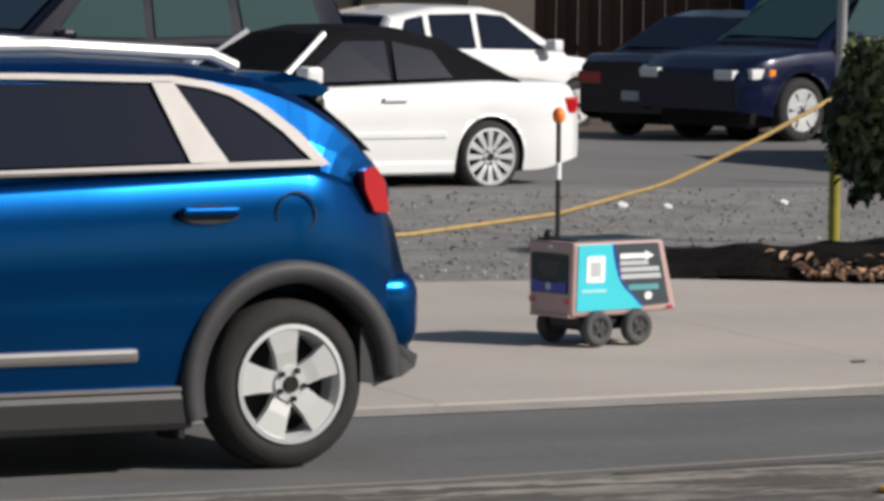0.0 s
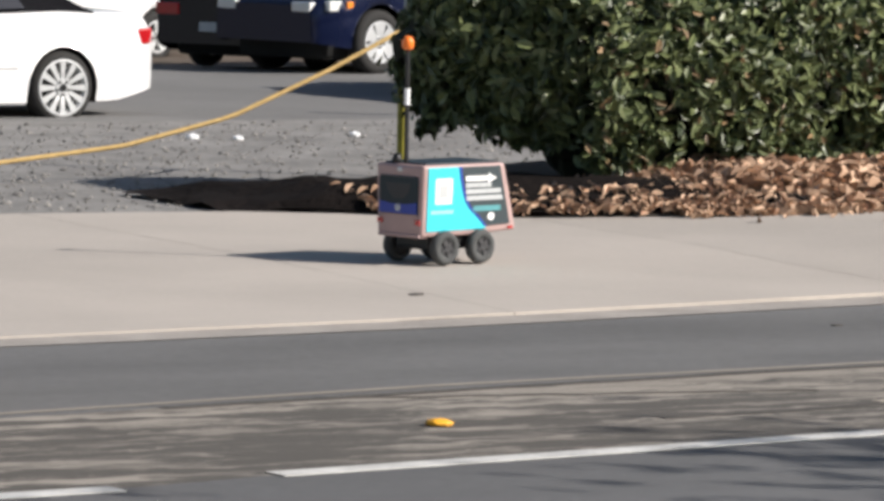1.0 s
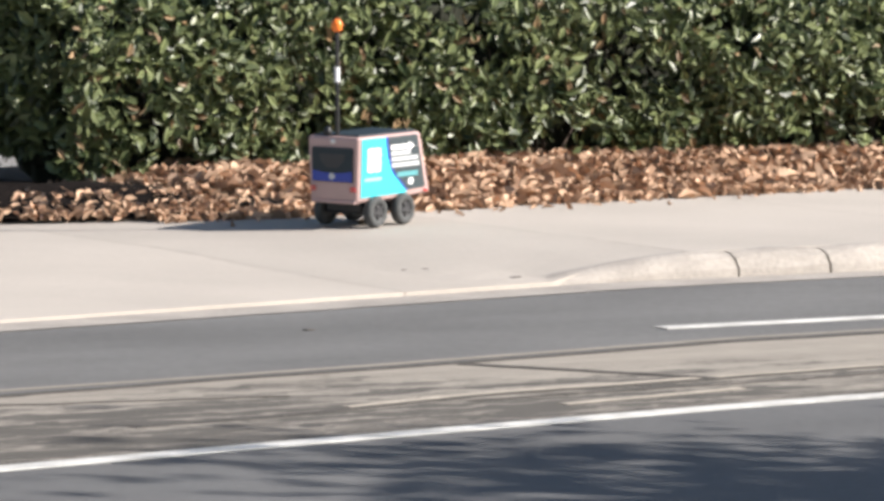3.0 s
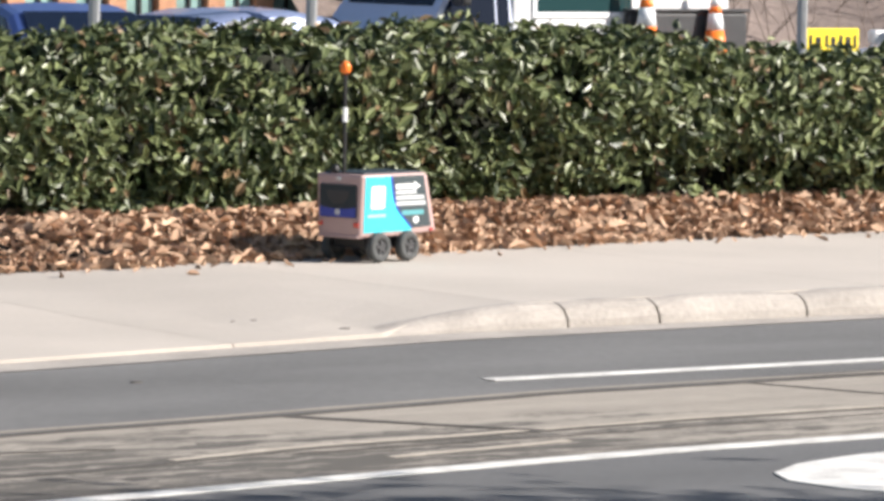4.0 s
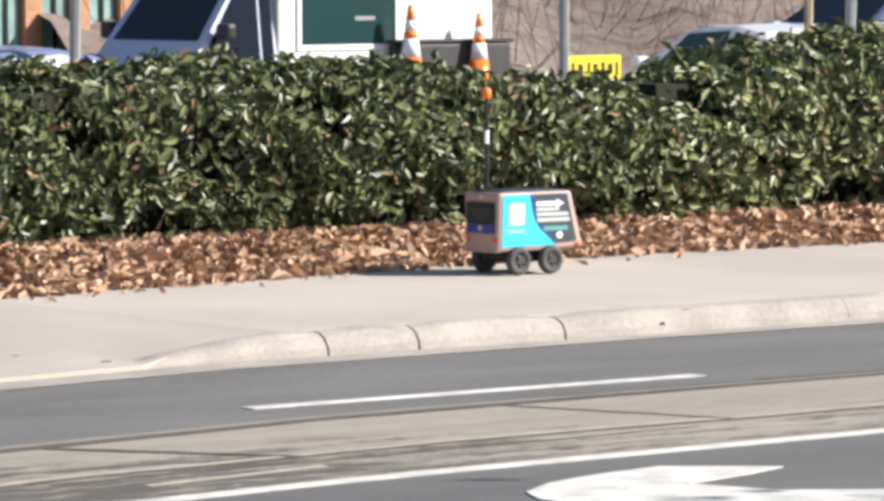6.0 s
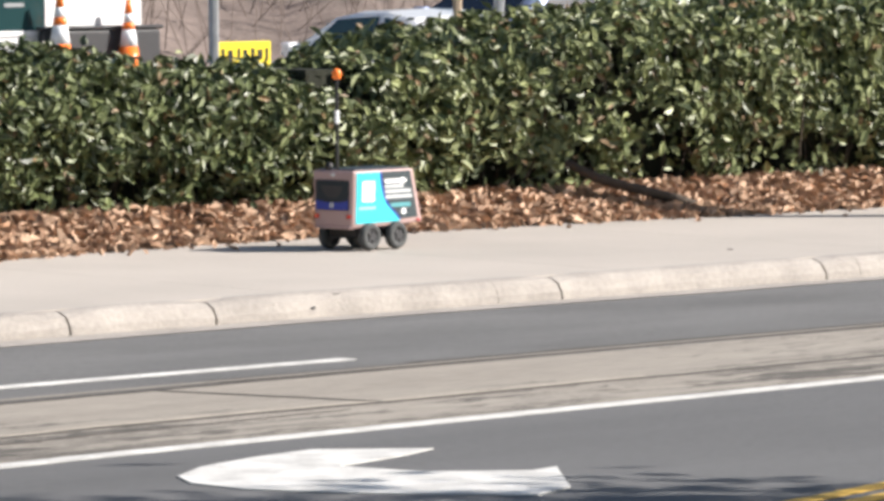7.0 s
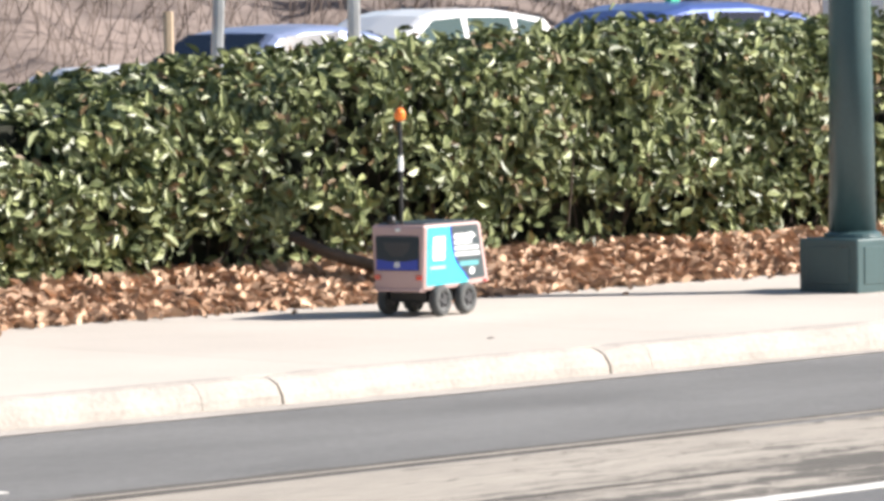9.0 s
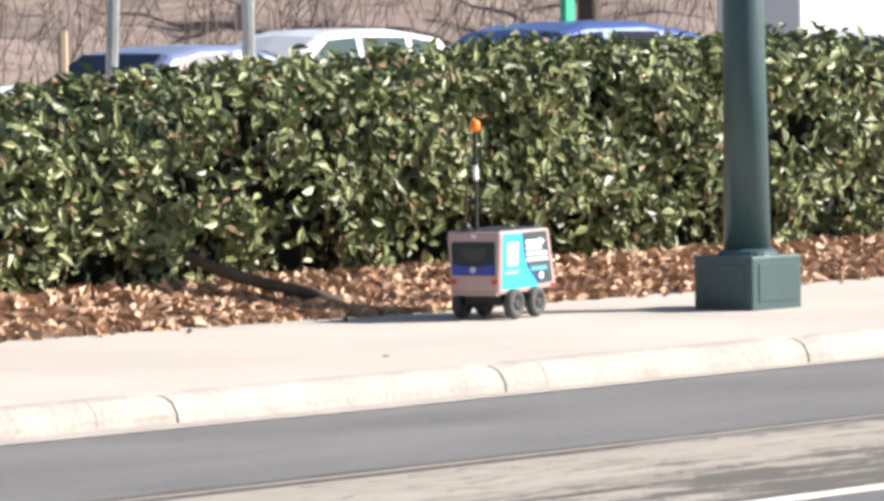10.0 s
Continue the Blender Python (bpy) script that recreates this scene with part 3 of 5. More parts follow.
    for x in gx:
        zr, zt = lerp(x, S["roof"]), lerp(x, S["top"]) - 0.03
        zr = max(zr, zt + 0.04)
        e = min(0.06, (zr - zt) * 0.6)
        tp = min(1, plan(x) / plan(x0 + 0.5))
        sec = [(lean(zt), zt), (lean(zt + (zr - zt) * 0.5), zt + (zr - e - zt) * 0.5), (lean(zr - e), zr - e), (lean(zr) - 0.035, zr - e * 0.3), (lean(zr) - 0.11, zr), (0, zr + 0.02)]
        sec = [(y * tp, z) for y, z in sec]
        row = [(x, -y, z) for y, z in sec] + [(x, y, z) for y, z in sec[-2::-1]]
        v += row
    n = len(row)
    for i in range(len(gx) - 1):
        for j in range(n - 1):
            f.append((i * n + j, (i + 1) * n + j, (i + 1) * n + j + 1, i * n + j + 1))
    f += [tuple(range(n)), tuple(range((len(gx) - 1) * n, len(gx) * n))[::-1]]
    from_lists("cabin", v, f, S["roofmat"] or paint, ob)
    cab = ob.children[-1]
    cab.data.polygons.foreach_set("use_smooth", [len(p.vertices) == 4 for p in cab.data.polygons])
    for sgn in (-1, 1):
        for w in S["windows"]:
            part("window", plate(w, lambda x, z, d: (x, sgn * (lean(z) + 0.004 + d), z), 0.004), S["glass"], ob)
    if S["screens"]:
        for a, b in ((g0 + 0.06, S.get("hatch", S["roof"][1][0]) - 0.03), (S["roof"][-2][0] + 0.04, g1 - 0.08)):
            pts = [(x, lerp(x, S["roof"])) for x in np.linspace(a, b, 6)]
            bm = bmesh.new()
            rows = [[bm.verts.new((x, y * (lean(z) - 0.12), z + 0.028)) for y in (-1, -0.5, 0, 0.5, 1)] for x, z in pts]
            for p, q in zip(rows, rows[1:]):
                for k in range(4):
                    bm.faces.new((p[k], q[k], q[k + 1], p[k + 1]))
            part("windscreen", bm, S["glass"], ob)
    # wheels, lamps, mirrors
    ws = wheel_set(S["r"], 0.21, S["rim"], S["spokes"], S["rimmat"], S["twin"], S.get("swidth", 0.3))
    for x in (0, wb):
        for y in (-hw + 0.12, hw - 0.12):
            put_wheel(ws, ob, x, y, S["r"], S.get("turn", 0))
    if S["lamps"]:
        zt0, zt1 = lerp(x0 + 0.1, S["top"]), lerp(x1 - 0.25, S["top"])
        for sgn in (-1, 1):
            bm = box(x0 + 0.06, x0 + 0.26, *sorted((sgn * hw * 0.6, sgn * (plan(x0 + 0.14) + 0.004))), zt0 - 0.24, zt0 - 0.1, 0.02, 2)
            box(x0 - 0.01, x0 + 0.12, *sorted((sgn * hw * 0.48, sgn * hw * 0.8)), zt0 - 0.24, zt0 - 0.1, 0.02, 2, bm=bm)
            part("taillight", bm, M_REDLAMP, ob, "red tail lamp")
            bm = box(x1 - 0.42, x1 - 0.16, *sorted((sgn * hw * 0.6, sgn * (plan(x1 - 0.26) + 0.004))), zt1 - 0.19, zt1 - 0.07, 0.02, 2)
            box(x1 - 0.16, x1 + 0.008, *sorted((sgn * hw * 0.48, sgn * hw * 0.79)), zt1 - 0.2, zt1 - 0.09, 0.02, 2, bm=bm)
            part("headlight", bm, M_CLEARLAMP, ob, "clear headlamp")
            part("indicator", box(x1 - 0.5, x1 - 0.40, *sorted((sgn * hw * 0.7, sgn * (plan(x1 - 0.4) + 0.004))), zt1 - 0.16, zt1 - 0.08, 0.015, 2), M_AMBER, ob, "amber indicator lens")
            mx = S["roof"][-1][0] - 0.45
            part("door_mirror", box(mx, mx + 0.16, *sorted((sgn * (hw - 0.02), sgn * (hw + 0.17))), zb - 0.02, zb + 0.13, 0.04, 2), S.get("mirror", paint), ob)
        part("number_plate", box(x0 - 0.016, x0 + 0.01, -0.16, 0.16, zt0 - 0.42, zt0 - 0.31, 0.006), M_GREYST, ob)
    return ob


def handle(ob, x, y, z):
    part("door_handle", box(x - 0.12, x + 0.12, y - 0.02, y + 0.02, z - 0.018, z + 0.018, 0.012, 2), ob.children[0].data.materials[0], ob)


def arch_trim(ob, cx, y, r, R, w, mat_, z0):
    """A plastic lip round a wheel arch."""
    bm = bmesh.new()
    prev = None
    for a in np.linspace(-0.28, math.pi - 0.05, 40):
        c, s = math.cos(a), math.sin(a)
        ring = [bm.verts.new((cx + q * c, y + d * (1 if y > 0 else -1), r + q * s)) for q, d in ((R - 0.012, -0.09), (R - 0.012, 0.022), (R + w * 0.5, 0.034), (R + w, 0.024), (R + w, -0.06))]
        if prev:
            for k in range(4):
                bm.faces.new((prev[k], ring[k], ring[k + 1], prev[k + 1]))
        prev = ring
    bmesh.ops.recalc_face_normals(bm, faces=bm.faces)
    part("wheel_arch_trim", bm, mat_, ob, "grey plastic arch trim", True)


# the blue crossover waiting at the kerb lane
BLUE_AT = pose(7.78, 15.19, 0, 0, 0, 187) @ pose(0, -0.86, 0) @ Matrix.Diagonal((1.09, 1.09, 1.09, 1))
blue = car("car", BLUE_AT, "metallic blue compact crossover with grey wheel-arch cladding", M_BLUE, dict(
    W=1.805, wb=2.70, ro=0.60, fo=0.95, r=0.325, arch=0.395, sill=0.24, spokes=5, rim=0.222, tumble=0.34, turn=62, swidth=0.36, rake=0.22, lamps=False,
    top=[(-0.60, 0.96), (-0.45, 1.08), (-0.1, 1.15), (1.3, 1.10), (2.4, 1.02), (3.0, 0.97), (3.5, 0.85), (3.65, 0.7)],
    roof=[(-0.50, 1.10), (-0.42, 1.185), (-0.33, 1.275), (-0.24, 1.35), (-0.14, 1.41), (-0.04, 1.455), (0.08, 1.495), (0.3, 1.53), (0.8, 1.555), (1.6, 1.555), (2.1, 1.48), (2.95, 1.02)], hatch=-0.16,
    windows=[[(-0.10, 1.17), (0.0, 1.27), (0.10, 1.345), (0.20, 1.405), (0.30, 1.435), (0.42, 1.455), (0.24, 1.17)],
             [(0.42, 1.17), (0.54, 1.455), (1.50, 1.47), (1.52, 1.15)], [(1.60, 1.15), (1.58, 1.47), (2.0, 1.42), (2.35, 1.12)]]))


def blue_details(ob):
    hw = 0.9025
    lean = lambda z: hw * 0.93 - max(0, z - 1.15) * 0.34 - 0.01
    for s in (-1, 1):
        for cx in (0, 2.70):
            arch_trim(ob, cx, s * (hw - 0.012), 0.325, 0.395, 0.075, M_CLAD, 0.2)
        y = s * (hw - 0.004)
        part("sill_cladding", box(0.42, 2.28, *sorted((s * 0.78, s * (hw + 0.008))), 0.17, 0.32, 0.03, 2), M_BLACKPL, ob, "black plastic sill")
        part("bumper_cladding", plate([(-0.30, 0.33), (-0.37, 0.31), (-0.50, 0.335), (-0.565, 0.37), (-0.575, 0.415), (-0.47, 0.465), (-0.36, 0.53), (-0.30, 0.53)], lambda x, z, d: (x, s * (0.45 + d * (1 - 0.5 * max(0, -x - 0.38))), z), 0.435), M_CLAD, ob, "grey plastic lower bumper")
        part("sill_strip", box(0.475, 2.22, *sorted((s * (hw - 0.02), s * (hw + 0.012))), 0.315, 0.335, 0.006), M_SATIN, ob, "thin silver strip")
        part("door_moulding", box(0.66, 2.2, *sorted((s * (hw - 0.03), s * (hw + 0.022))), 0.43, 0.485, 0.018, 2), M_SATIN, ob, "silver door moulding")
        handle(ob, 0.36, s * (hw + 0.002), 0.985)
        part("handle_recess", plate([(0.36 + 0.13 * math.cos(a), 0.975 + 0.036 * math.sin(a)) for a in np.linspace(0, 2 * math.pi, 18)[:-1]], lambda x, z, d: (x, s * (hw - 0.012 + d), z), 0.012), M_BLACKPL, ob)
        # bright window surround
        for pts in ([(-0.16, 1.148), (2.4, 1.10), (2.4, 1.125), (-0.16, 1.172)],
                    [(-0.18, 1.15), (-0.11, 1.165), (0.0, 1.275), (0.10, 1.352), (0.20, 1.41), (0.30, 1.44), (0.45, 1.462), (1.0, 1.478), (1.6, 1.485), (1.6, 1.505), (1.0, 1.50), (0.43, 1.487), (0.27, 1.463), (0.16, 1.43), (0.05, 1.37), (-0.07, 1.275)],
                    [(0.25, 1.165), (0.41, 1.165), (0.53, 1.47), (0.44, 1.47)],
                    [(1.51, 1.15), (1.61, 1.15), (1.59, 1.48), (1.49, 1.48)]):
            part("window_trim", plate(pts, lambda x, z, d: (x, s * (lean(z) + 0.009 + d), z), 0.012), M_SATIN, ob, "silver window surround")
        part("roof_rail", tube([(0.1, s * 0.60, 1.515), (0.22, s * 0.61, 1.565), (0.9, s * 0.61, 1.60), (1.7, s * 0.60, 1.595), (1.95, s * 0.59, 1.53)], 0.026, 8), M_RAIL, ob, "silver roof rail")
        part("taillight", plate([(-0.485, 0.96), (-0.40, 0.965), (-0.345, 1.05), (-0.335, 1.125), (-0.40, 1.14), (-0.455, 1.08)], lambda x, z, d: (x, s * (0.75 + d - 0.42 * max(0, -x - 0.34)), z), 0.085), M_REDLAMP, ob, "red tail lamp")
    part("spoiler", plate([(0.2, 1.50), (-0.12, 1.492), (-0.27, 1.46), (-0.33, 1.425), (-0.30, 1.40), (-0.1, 1.41), (0.15, 1.44)], lambda x, z, d: (x, -0.6 + d + (0.02 if d < 0.5 else -0.02) * max(0, -x) * 5, z), 1.2), M_BLUE, ob, "blue roof spoiler")
    part("spoiler_lip", box(-0.33, -0.2, -0.54, 0.54, 1.315, 1.405, 0.02, 2), M_BLACKPL, ob)
    part("rear_bumper", box(-0.635, -0.33, -0.80, 0.80, 0.42, 0.74, 0.12, 5), M_BLUE, ob, "", True)
    for s in (-1, 1):
        ring = [(-0.02 + 0.085 * math.cos(a), s * 0.873, 0.965 + 0.085 * math.sin(a)) for a in np.linspace(0, 2 * math.pi, 25)]
        if s > 0:
            part("fuel_flap_seam", tube(ring, 0.0045, 5, None, False), M_BLACKPL, ob, "round seam of the fuel flap")
    part("mud_flap", box(0.40, 0.44, 0.62, 0.80, 0.12, 0.30, 0.01), M_UNDER, ob)


blue_details(blue)

SEDAN_TOP = [(-0.95, 0.86), (-0.8, 0.95), (0.0, 0.95), (1.6, 0.92), (2.4, 0.88), (3.0, 0.82), (3.5, 0.66)]
SEDAN_ROOF = [(-0.35, 0.97), (0.45, 1.36), (0.9, 1.43), (1.4, 1.42), (1.75, 1.36), (2.5, 0.9)]
# the white convertible with its black top up
conv = car("convertible", pose(17.15, 34.43, -0.02, 0, 0, 189) @ pose(0, -0.78, 0), "white convertible with a raised black canvas top", M_WHITE, dict(
    W=1.78, wb=2.58, ro=0.98, fo=0.85, r=0.31, arch=0.345, sill=0.19, spokes=12, rim=0.235, swidth=0.15, tumble=0.42, roofmat=M_CANVAS, screens=False, glass=M_GLASS,
    top=[(-0.98, 0.82), (-0.85, 0.93), (0.0, 0.95), (1.7, 0.90), (2.4, 0.86), (3.0, 0.8), (3.45, 0.62)],
    roof=[(-0.35, 0.95), (0.35, 1.30), (0.75, 1.39), (1.2, 1.39), (1.5, 1.33), (2.2, 0.9)],
    windows=[[(0.35, 0.975), (0.5, 1.2), (0.88, 1.28), (0.9, 0.96)], [(0.96, 0.96), (0.95, 1.28), (1.35, 1.28), (1.85, 0.94)]]))
for _s in (-1, 1):
    part("side_moulding", box(0.45, 2.1, *sorted((_s * 0.87, _s * 0.905)), 0.47, 0.53, 0.012), M_WHITE, conv)
    part("sill_skirt", box(0.36, 2.2, *sorted((_s * 0.8, _s * 0.90)), 0.17, 0.28, 0.02), M_WHITE, conv)
    part("windscreen_pillar", tube([(2.05, _s * 0.82, 0.93), (1.5, _s * 0.63, 1.34)], 0.025, 6), M_WHITE, conv, "white windscreen pillar")
    handle(conv, 0.95, _s * 0.885, 0.8)

# a dark blue four-wheel-drive parked behind the convertible
_suv = dict(W=1.95, wb=2.9, ro=1.0, fo=0.95, r=0.37, arch=0.43, sill=0.3, rim=0.23, tumble=0.22, spokes=6, glass=M_GLASSGREEN,
            top=[(-1.0, 1.0), (-0.9, 1.12), (2.0, 1.1), (2.9, 1.08), (3.6, 1.0), (3.85, 0.85)],
            roof=[(-0.98, 1.14), (-0.7, 1.72), (0.5, 1.8), (1.4, 1.8), (1.75, 1.74), (2.45, 1.14)],
            windows=[[(-0.6, 1.18), (-0.5, 1.62), (0.25, 1.68), (0.2, 1.18)], [(0.32, 1.18), (0.36, 1.68), (1.1, 1.68), (1.1, 1.16)], [(1.2, 1.16), (1.2, 1.68), (1.66, 1.66), (2.1, 1.18)]])
car("four_wheel_drive", pose(16.3, 38.6, 0.04, 0, 0, 188), "dark navy four-wheel-drive with silver window pillars", M_BLACK, _suv)
# the crossover nose-on beyond the rope
_cross = dict(_suv, W=1.9, wb=2.75, ro=0.95, fo=0.9, r=0.36, arch=0.42, twin=True,
              top=[(-0.95, 1.0), (-0.85, 1.1), (2.0, 1.06), (2.75, 1.02), (3.3, 0.95), (3.65, 0.75)],
              roof=[(-0.9, 1.12), (-0.5, 1.6), (0.5, 1.68), (1.3, 1.67), (1.6, 1.6), (2.45, 1.08)])
navy = car("crossover", pose(23.8, 41.6, 0.03, 0, 0, 197) @ pose(-2.56, -0.79, 0) @ Matrix.Diagonal((0.93, 0.93, 0.93, 1)), "dark navy crossover with silver alloy wheels", M_NAVY, _cross)
_sedan = dict(W=1.82, wb=2.75, ro=1.05, fo=0.9, r=0.32, arch=0.37, tumble=0.4, top=SEDAN_TOP, roof=SEDAN_ROOF,
              windows=[[(0.0, 0.99), (0.5, 1.30), (0.85, 1.36), (0.9, 0.98)], [(0.98, 0.98), (0.95, 1.37), (1.65, 1.33), (2.1, 0.95)]])
car("coupe", pose(23.5, 43.6, 0.0, 0, 0, 30) @ Matrix.Diagonal((0.93, 0.93, 0.93, 1)), "glossy black coupe seen from behind", M_BLACK, _sedan)
_hatch = dict(W=1.78, wb=2.6, ro=0.75, fo=0.85, r=0.32, arch=0.37, tumble=0.3,
              top=[(-0.75, 0.95), (-0.6, 1.02), (2.0, 0.98), (2.7, 0.92), (3.2, 0.82), (3.45, 0.65)],
              roof=[(-0.72, 1.04), (-0.4, 1.45), (0.4, 1.56), (1.2, 1.55), (1.55, 1.48), (2.45, 0.98)],
              windows=[[(-0.4, 1.06), (-0.2, 1.40), (0.1, 1.45), (0.1, 1.06)], [(0.2, 1.06), (0.2, 1.46), (0.9, 1.47), (0.9, 1.05)], [(1.0, 1.05), (1.0, 1.47), (1.45, 1.44), (2.05, 1.03)]])
car("hatchback", pose(21.6, 47.6, -0.12, 0, 0, 20) @ Matrix.Diagonal((0.92, 0.92, 0.92, 1)), "plain white hatchback with dark windows", M_WHITE, _hatch)

# cars parked behind the hedge; only their upper parts show
_low = dict(_sedan)
_g = "cars behind the hedge"
car("sedan", pose(25.95, 33.0, lot_z(25, 33), 0, 0, 182), "pale blue sedan parked behind the hedge", M_SILVERBLUE, _low, group=_g)
car("sedan", pose(25.4, 36.2, lot_z(25, 36) - 0.06, 0, 0, 80), "mid blue sedan parked behind the hedge", M_CARBLUE, _low, group=_g)
car("sedan", pose(23.2, 35.6, lot_z(23, 36), 0, 0, 80), "pale silver sedan parked behind the hedge", M_SILVERBLUE, _low, group=_g)
car("sedan", pose(35.35, 33.4, lot_z(35, 34) - 0.05, 0, 0, 88) @ Matrix.Diagonal((0.95, 0.95, 0.95, 1)), "white sedan with green-tinted windows", M_WHITE, dict(_low, glass=M_GLASSGREEN, screens=False), group=_g)
car("sedan", pose(41.4, 37.5, lot_z(40, 37.5), 0, 0, 179) @ Matrix.Diagonal((1.06, 1.06, 1.07, 1)), "silver-blue sedan parked behind the hedge", M_SILVERBLUE, _low, group=_g)
car("hatchback", pose(46.78, 41.04, lot_z(46, 40.5), 0, 0, 179), "white hatchback with green-tinted windows", M_WHITE, dict(_hatch, glass=M_GLASSGREEN, screens=False), group=_g)
car("hatchback", pose(43.3, 34.1, lot_z(42, 33.5) + 0.02, 0, 0, 178) @ Matrix.Diagonal((1.03, 1.03, 1.05, 1)), "bright blue hatchback parked behind the hedge", M_CARBLUE, dict(_hatch, screens=False), group=_g)
car("sedan", pose(43.6, 31.2, lot_z(44, 32) + 0.04, 0, 0, 42), "white sedan parked behind the hedge", M_WHITE, _low, group=_g)


def pickup(m):
    ob = thing("pickup_truck", m, "cool white pickup truck with a service body and dark load box", "truck")
    part("cab", box(0.85, 2.0, -0.93, 0.93, 0.55, 1.02, 0.08, 2), M_LILAC, ob)
    bm = bmesh.new()
    plate([(0.85, 1.0), (0.85, 1.97), (1.12, 1.97), (1.24, 1.93), (1.74, 1.24), (1.90, 1.0)], lambda x, z, d: (x, -0.88 + (z - 1.24) * 0.14 + d * (1 - (z - 1.24) * 0.16), z), 1.76, bm)
    part("cab_top", bm, M_LILAC, ob)
    part("windscreen", plate([(-0.74, 0.08), (0.74, 0.08), (0.66, 0.94), (-0.66, 0.94)], lambda y, k, d: (1.746 - 0.50 * k + d * 0.8, y, 1.24 + 0.69 * k + d * 0.6), 0.008), M_GLASS, ob)
    for s in (-1, 1):
        for w in ([(0.89, 1.04), (0.89, 1.91), (1.01, 1.91), (1.02, 1.04)], [(1.06, 1.04), (1.05, 1.91), (1.21, 1.91), (1.80, 1.04)]):
            part("window", plate(w, lambda x, z, d: (x, s * (0.886 - (z - 1.24) * 0.14 + d), z), 0.006), M_GLASS, ob)
        part("door_mirror", box(1.50, 1.62, *sorted((s * 0.93, s * 1.14)), 1.3, 1.47, 0.04, 2), M_BLACKPL, ob)
    part("bonnet", box(1.95, 3.3, -0.92, 0.92, 0.5, 0.98, 0.1, 2), M_LILAC, ob)
    part("service_body", box(-1.86, 0.84, -0.9, 0.9, 0.85, 2.32, 0.05, 2), M_WHITE, ob, "white service body")
    part("side_window", box(-0.6, 0.56, 0.896, 0.906, 1.24, 1.93, 0.004), M_GLASSGREEN, ob, "green-tinted side window")
    for x0, x1, z0, z1 in ((-0.66, 0.62, 1.93, 1.99), (-0.66, 0.62, 1.18, 1.24), (-0.66, -0.6, 1.24, 1.93), (0.56, 0.62, 1.24, 1.93)):
        part("window_frame", box(x0, x1, 0.898, 0.918, z0, z1, 0.006), M_WHITE, ob)
    part("blind", box(-0.35, -0.1, 0.907, 0.912, 1.48, 1.52, 0.001), M_GALV, ob, "pale bar in the window")
    part("door_panel", box(-1.79, -1.02, 0.898, 0.912, 1.88, 2.2, 0.004), M_BLUESIGN, ob, "blue panel with a white field")
    part("panel_field", box(-1.68, -1.12, 0.913, 0.918, 1.95, 2.14, 0.002), M_WHITE, ob, "white field")
    part("load_deck", box(-2.3, 0.84, -0.86, 0.86, 0.6, 0.848, 0.01), M_UNDER, ob, "dark load deck")
    part("tool_box", box(-2.0, -0.5, 0.93, 1.02, 0.86, 1.24, 0.03, 2), M_CLAD, ob, "dark tool chest")
    part("tool_box_lid", box(-2.03, -0.47, 0.925, 1.04, 1.242, 1.28, 0.012), M_CLAD, ob, "grey lid")
    part("cone_rack", box(-2.0, -0.3, 0.95, 1.34, 0.67, 0.725, 0.01), M_BLACKPL, ob, "black steel cone rack")
    ws = wheel_set(0.38, 0.24, 0.22, 6, M_ALLOY)
    for x in (-1.3, 2.6):
        for y in (-0.82, 0.82):
            put_wheel(ws, ob, x, y, 0.38)
    return ob


PICK = pose(30.75, 36.5, lot_z(30.7, 36.5), 0, 0, 179)
pickup(PICK)


def cone_thing(m):
    ob = thing("traffic_cone", m, "orange traffic cone with white bands standing in the truck", "traffic cone", "cones in the truck")
    part("base", box(-0.18, 0.18, -0.18, 0.18, 0, 0.03, 0.01), M_ORANGE, ob)
    rr = lambda z: 0.16 - 0.135 * z / 0.9
    for a, b, mm in ((0.03, 0.38, M_ORANGE), (0.38, 0.57, M_WHITEST), (0.57, 0.65, M_ORANGE), (0.65, 0.75, M_WHITEST), (0.75, 0.91, M_ORANGE)):
        bm = bmesh.new()
        bmesh.ops.create_cone(bm, cap_ends=True, segments=20, radius1=rr(a), radius2=rr(b), depth=b - a, matrix=Matrix.Translation((0, 0, (a + b) / 2)))
        part("band", bm, mm, ob, "", True)
    return ob


_z = 0.725 + lot_z(30.7, 36.5)
_c = cone_thing(pose(31.37, 35.37, _z))
copy_thing(_c, pose(32.25, 35.37, _z) @ Matrix.Diagonal((0.9, 0.9, 0.9, 1)))

def van(m):
    ob = thing("delivery_van", m, "white box van parked at the far end of the car park", "van")
    part("body", box(-1.3, 1.2, -0.95, 0.95, 0.45, 2.75, 0.08, 2), M_WHITE, ob)
    part("cab", plate([(1.21, 0.45), (2.4, 0.45), (2.4, 1.15), (2.15, 1.3), (1.75, 2.15), (1.21, 2.2)], lambda x, z, d: (x, -0.9 + d, z), 1.8), M_WHITE, ob)
    for s in (-1, 1):
        part("window", plate([(1.35, 1.3), (2.0, 1.3), (1.68, 2.0), (1.35, 2.0)], lambda x, z, d: (x, s * (0.903 + d), z), 0.006), M_GLASSGREEN, ob)
    ws = wheel_set(0.36, 0.22, 0.2, 6, M_ALLOY)
    for x in (-0.8, 1.75):
        for y in (-0.8, 0.8):
            put_wheel(ws, ob, x, y, 0.36)
    return ob


van(pose(62.2, 47.2, lot_z(62, 47), 0, 0, 0) @ Matrix.Diagonal((0.85, 0.85, 0.88, 1)))

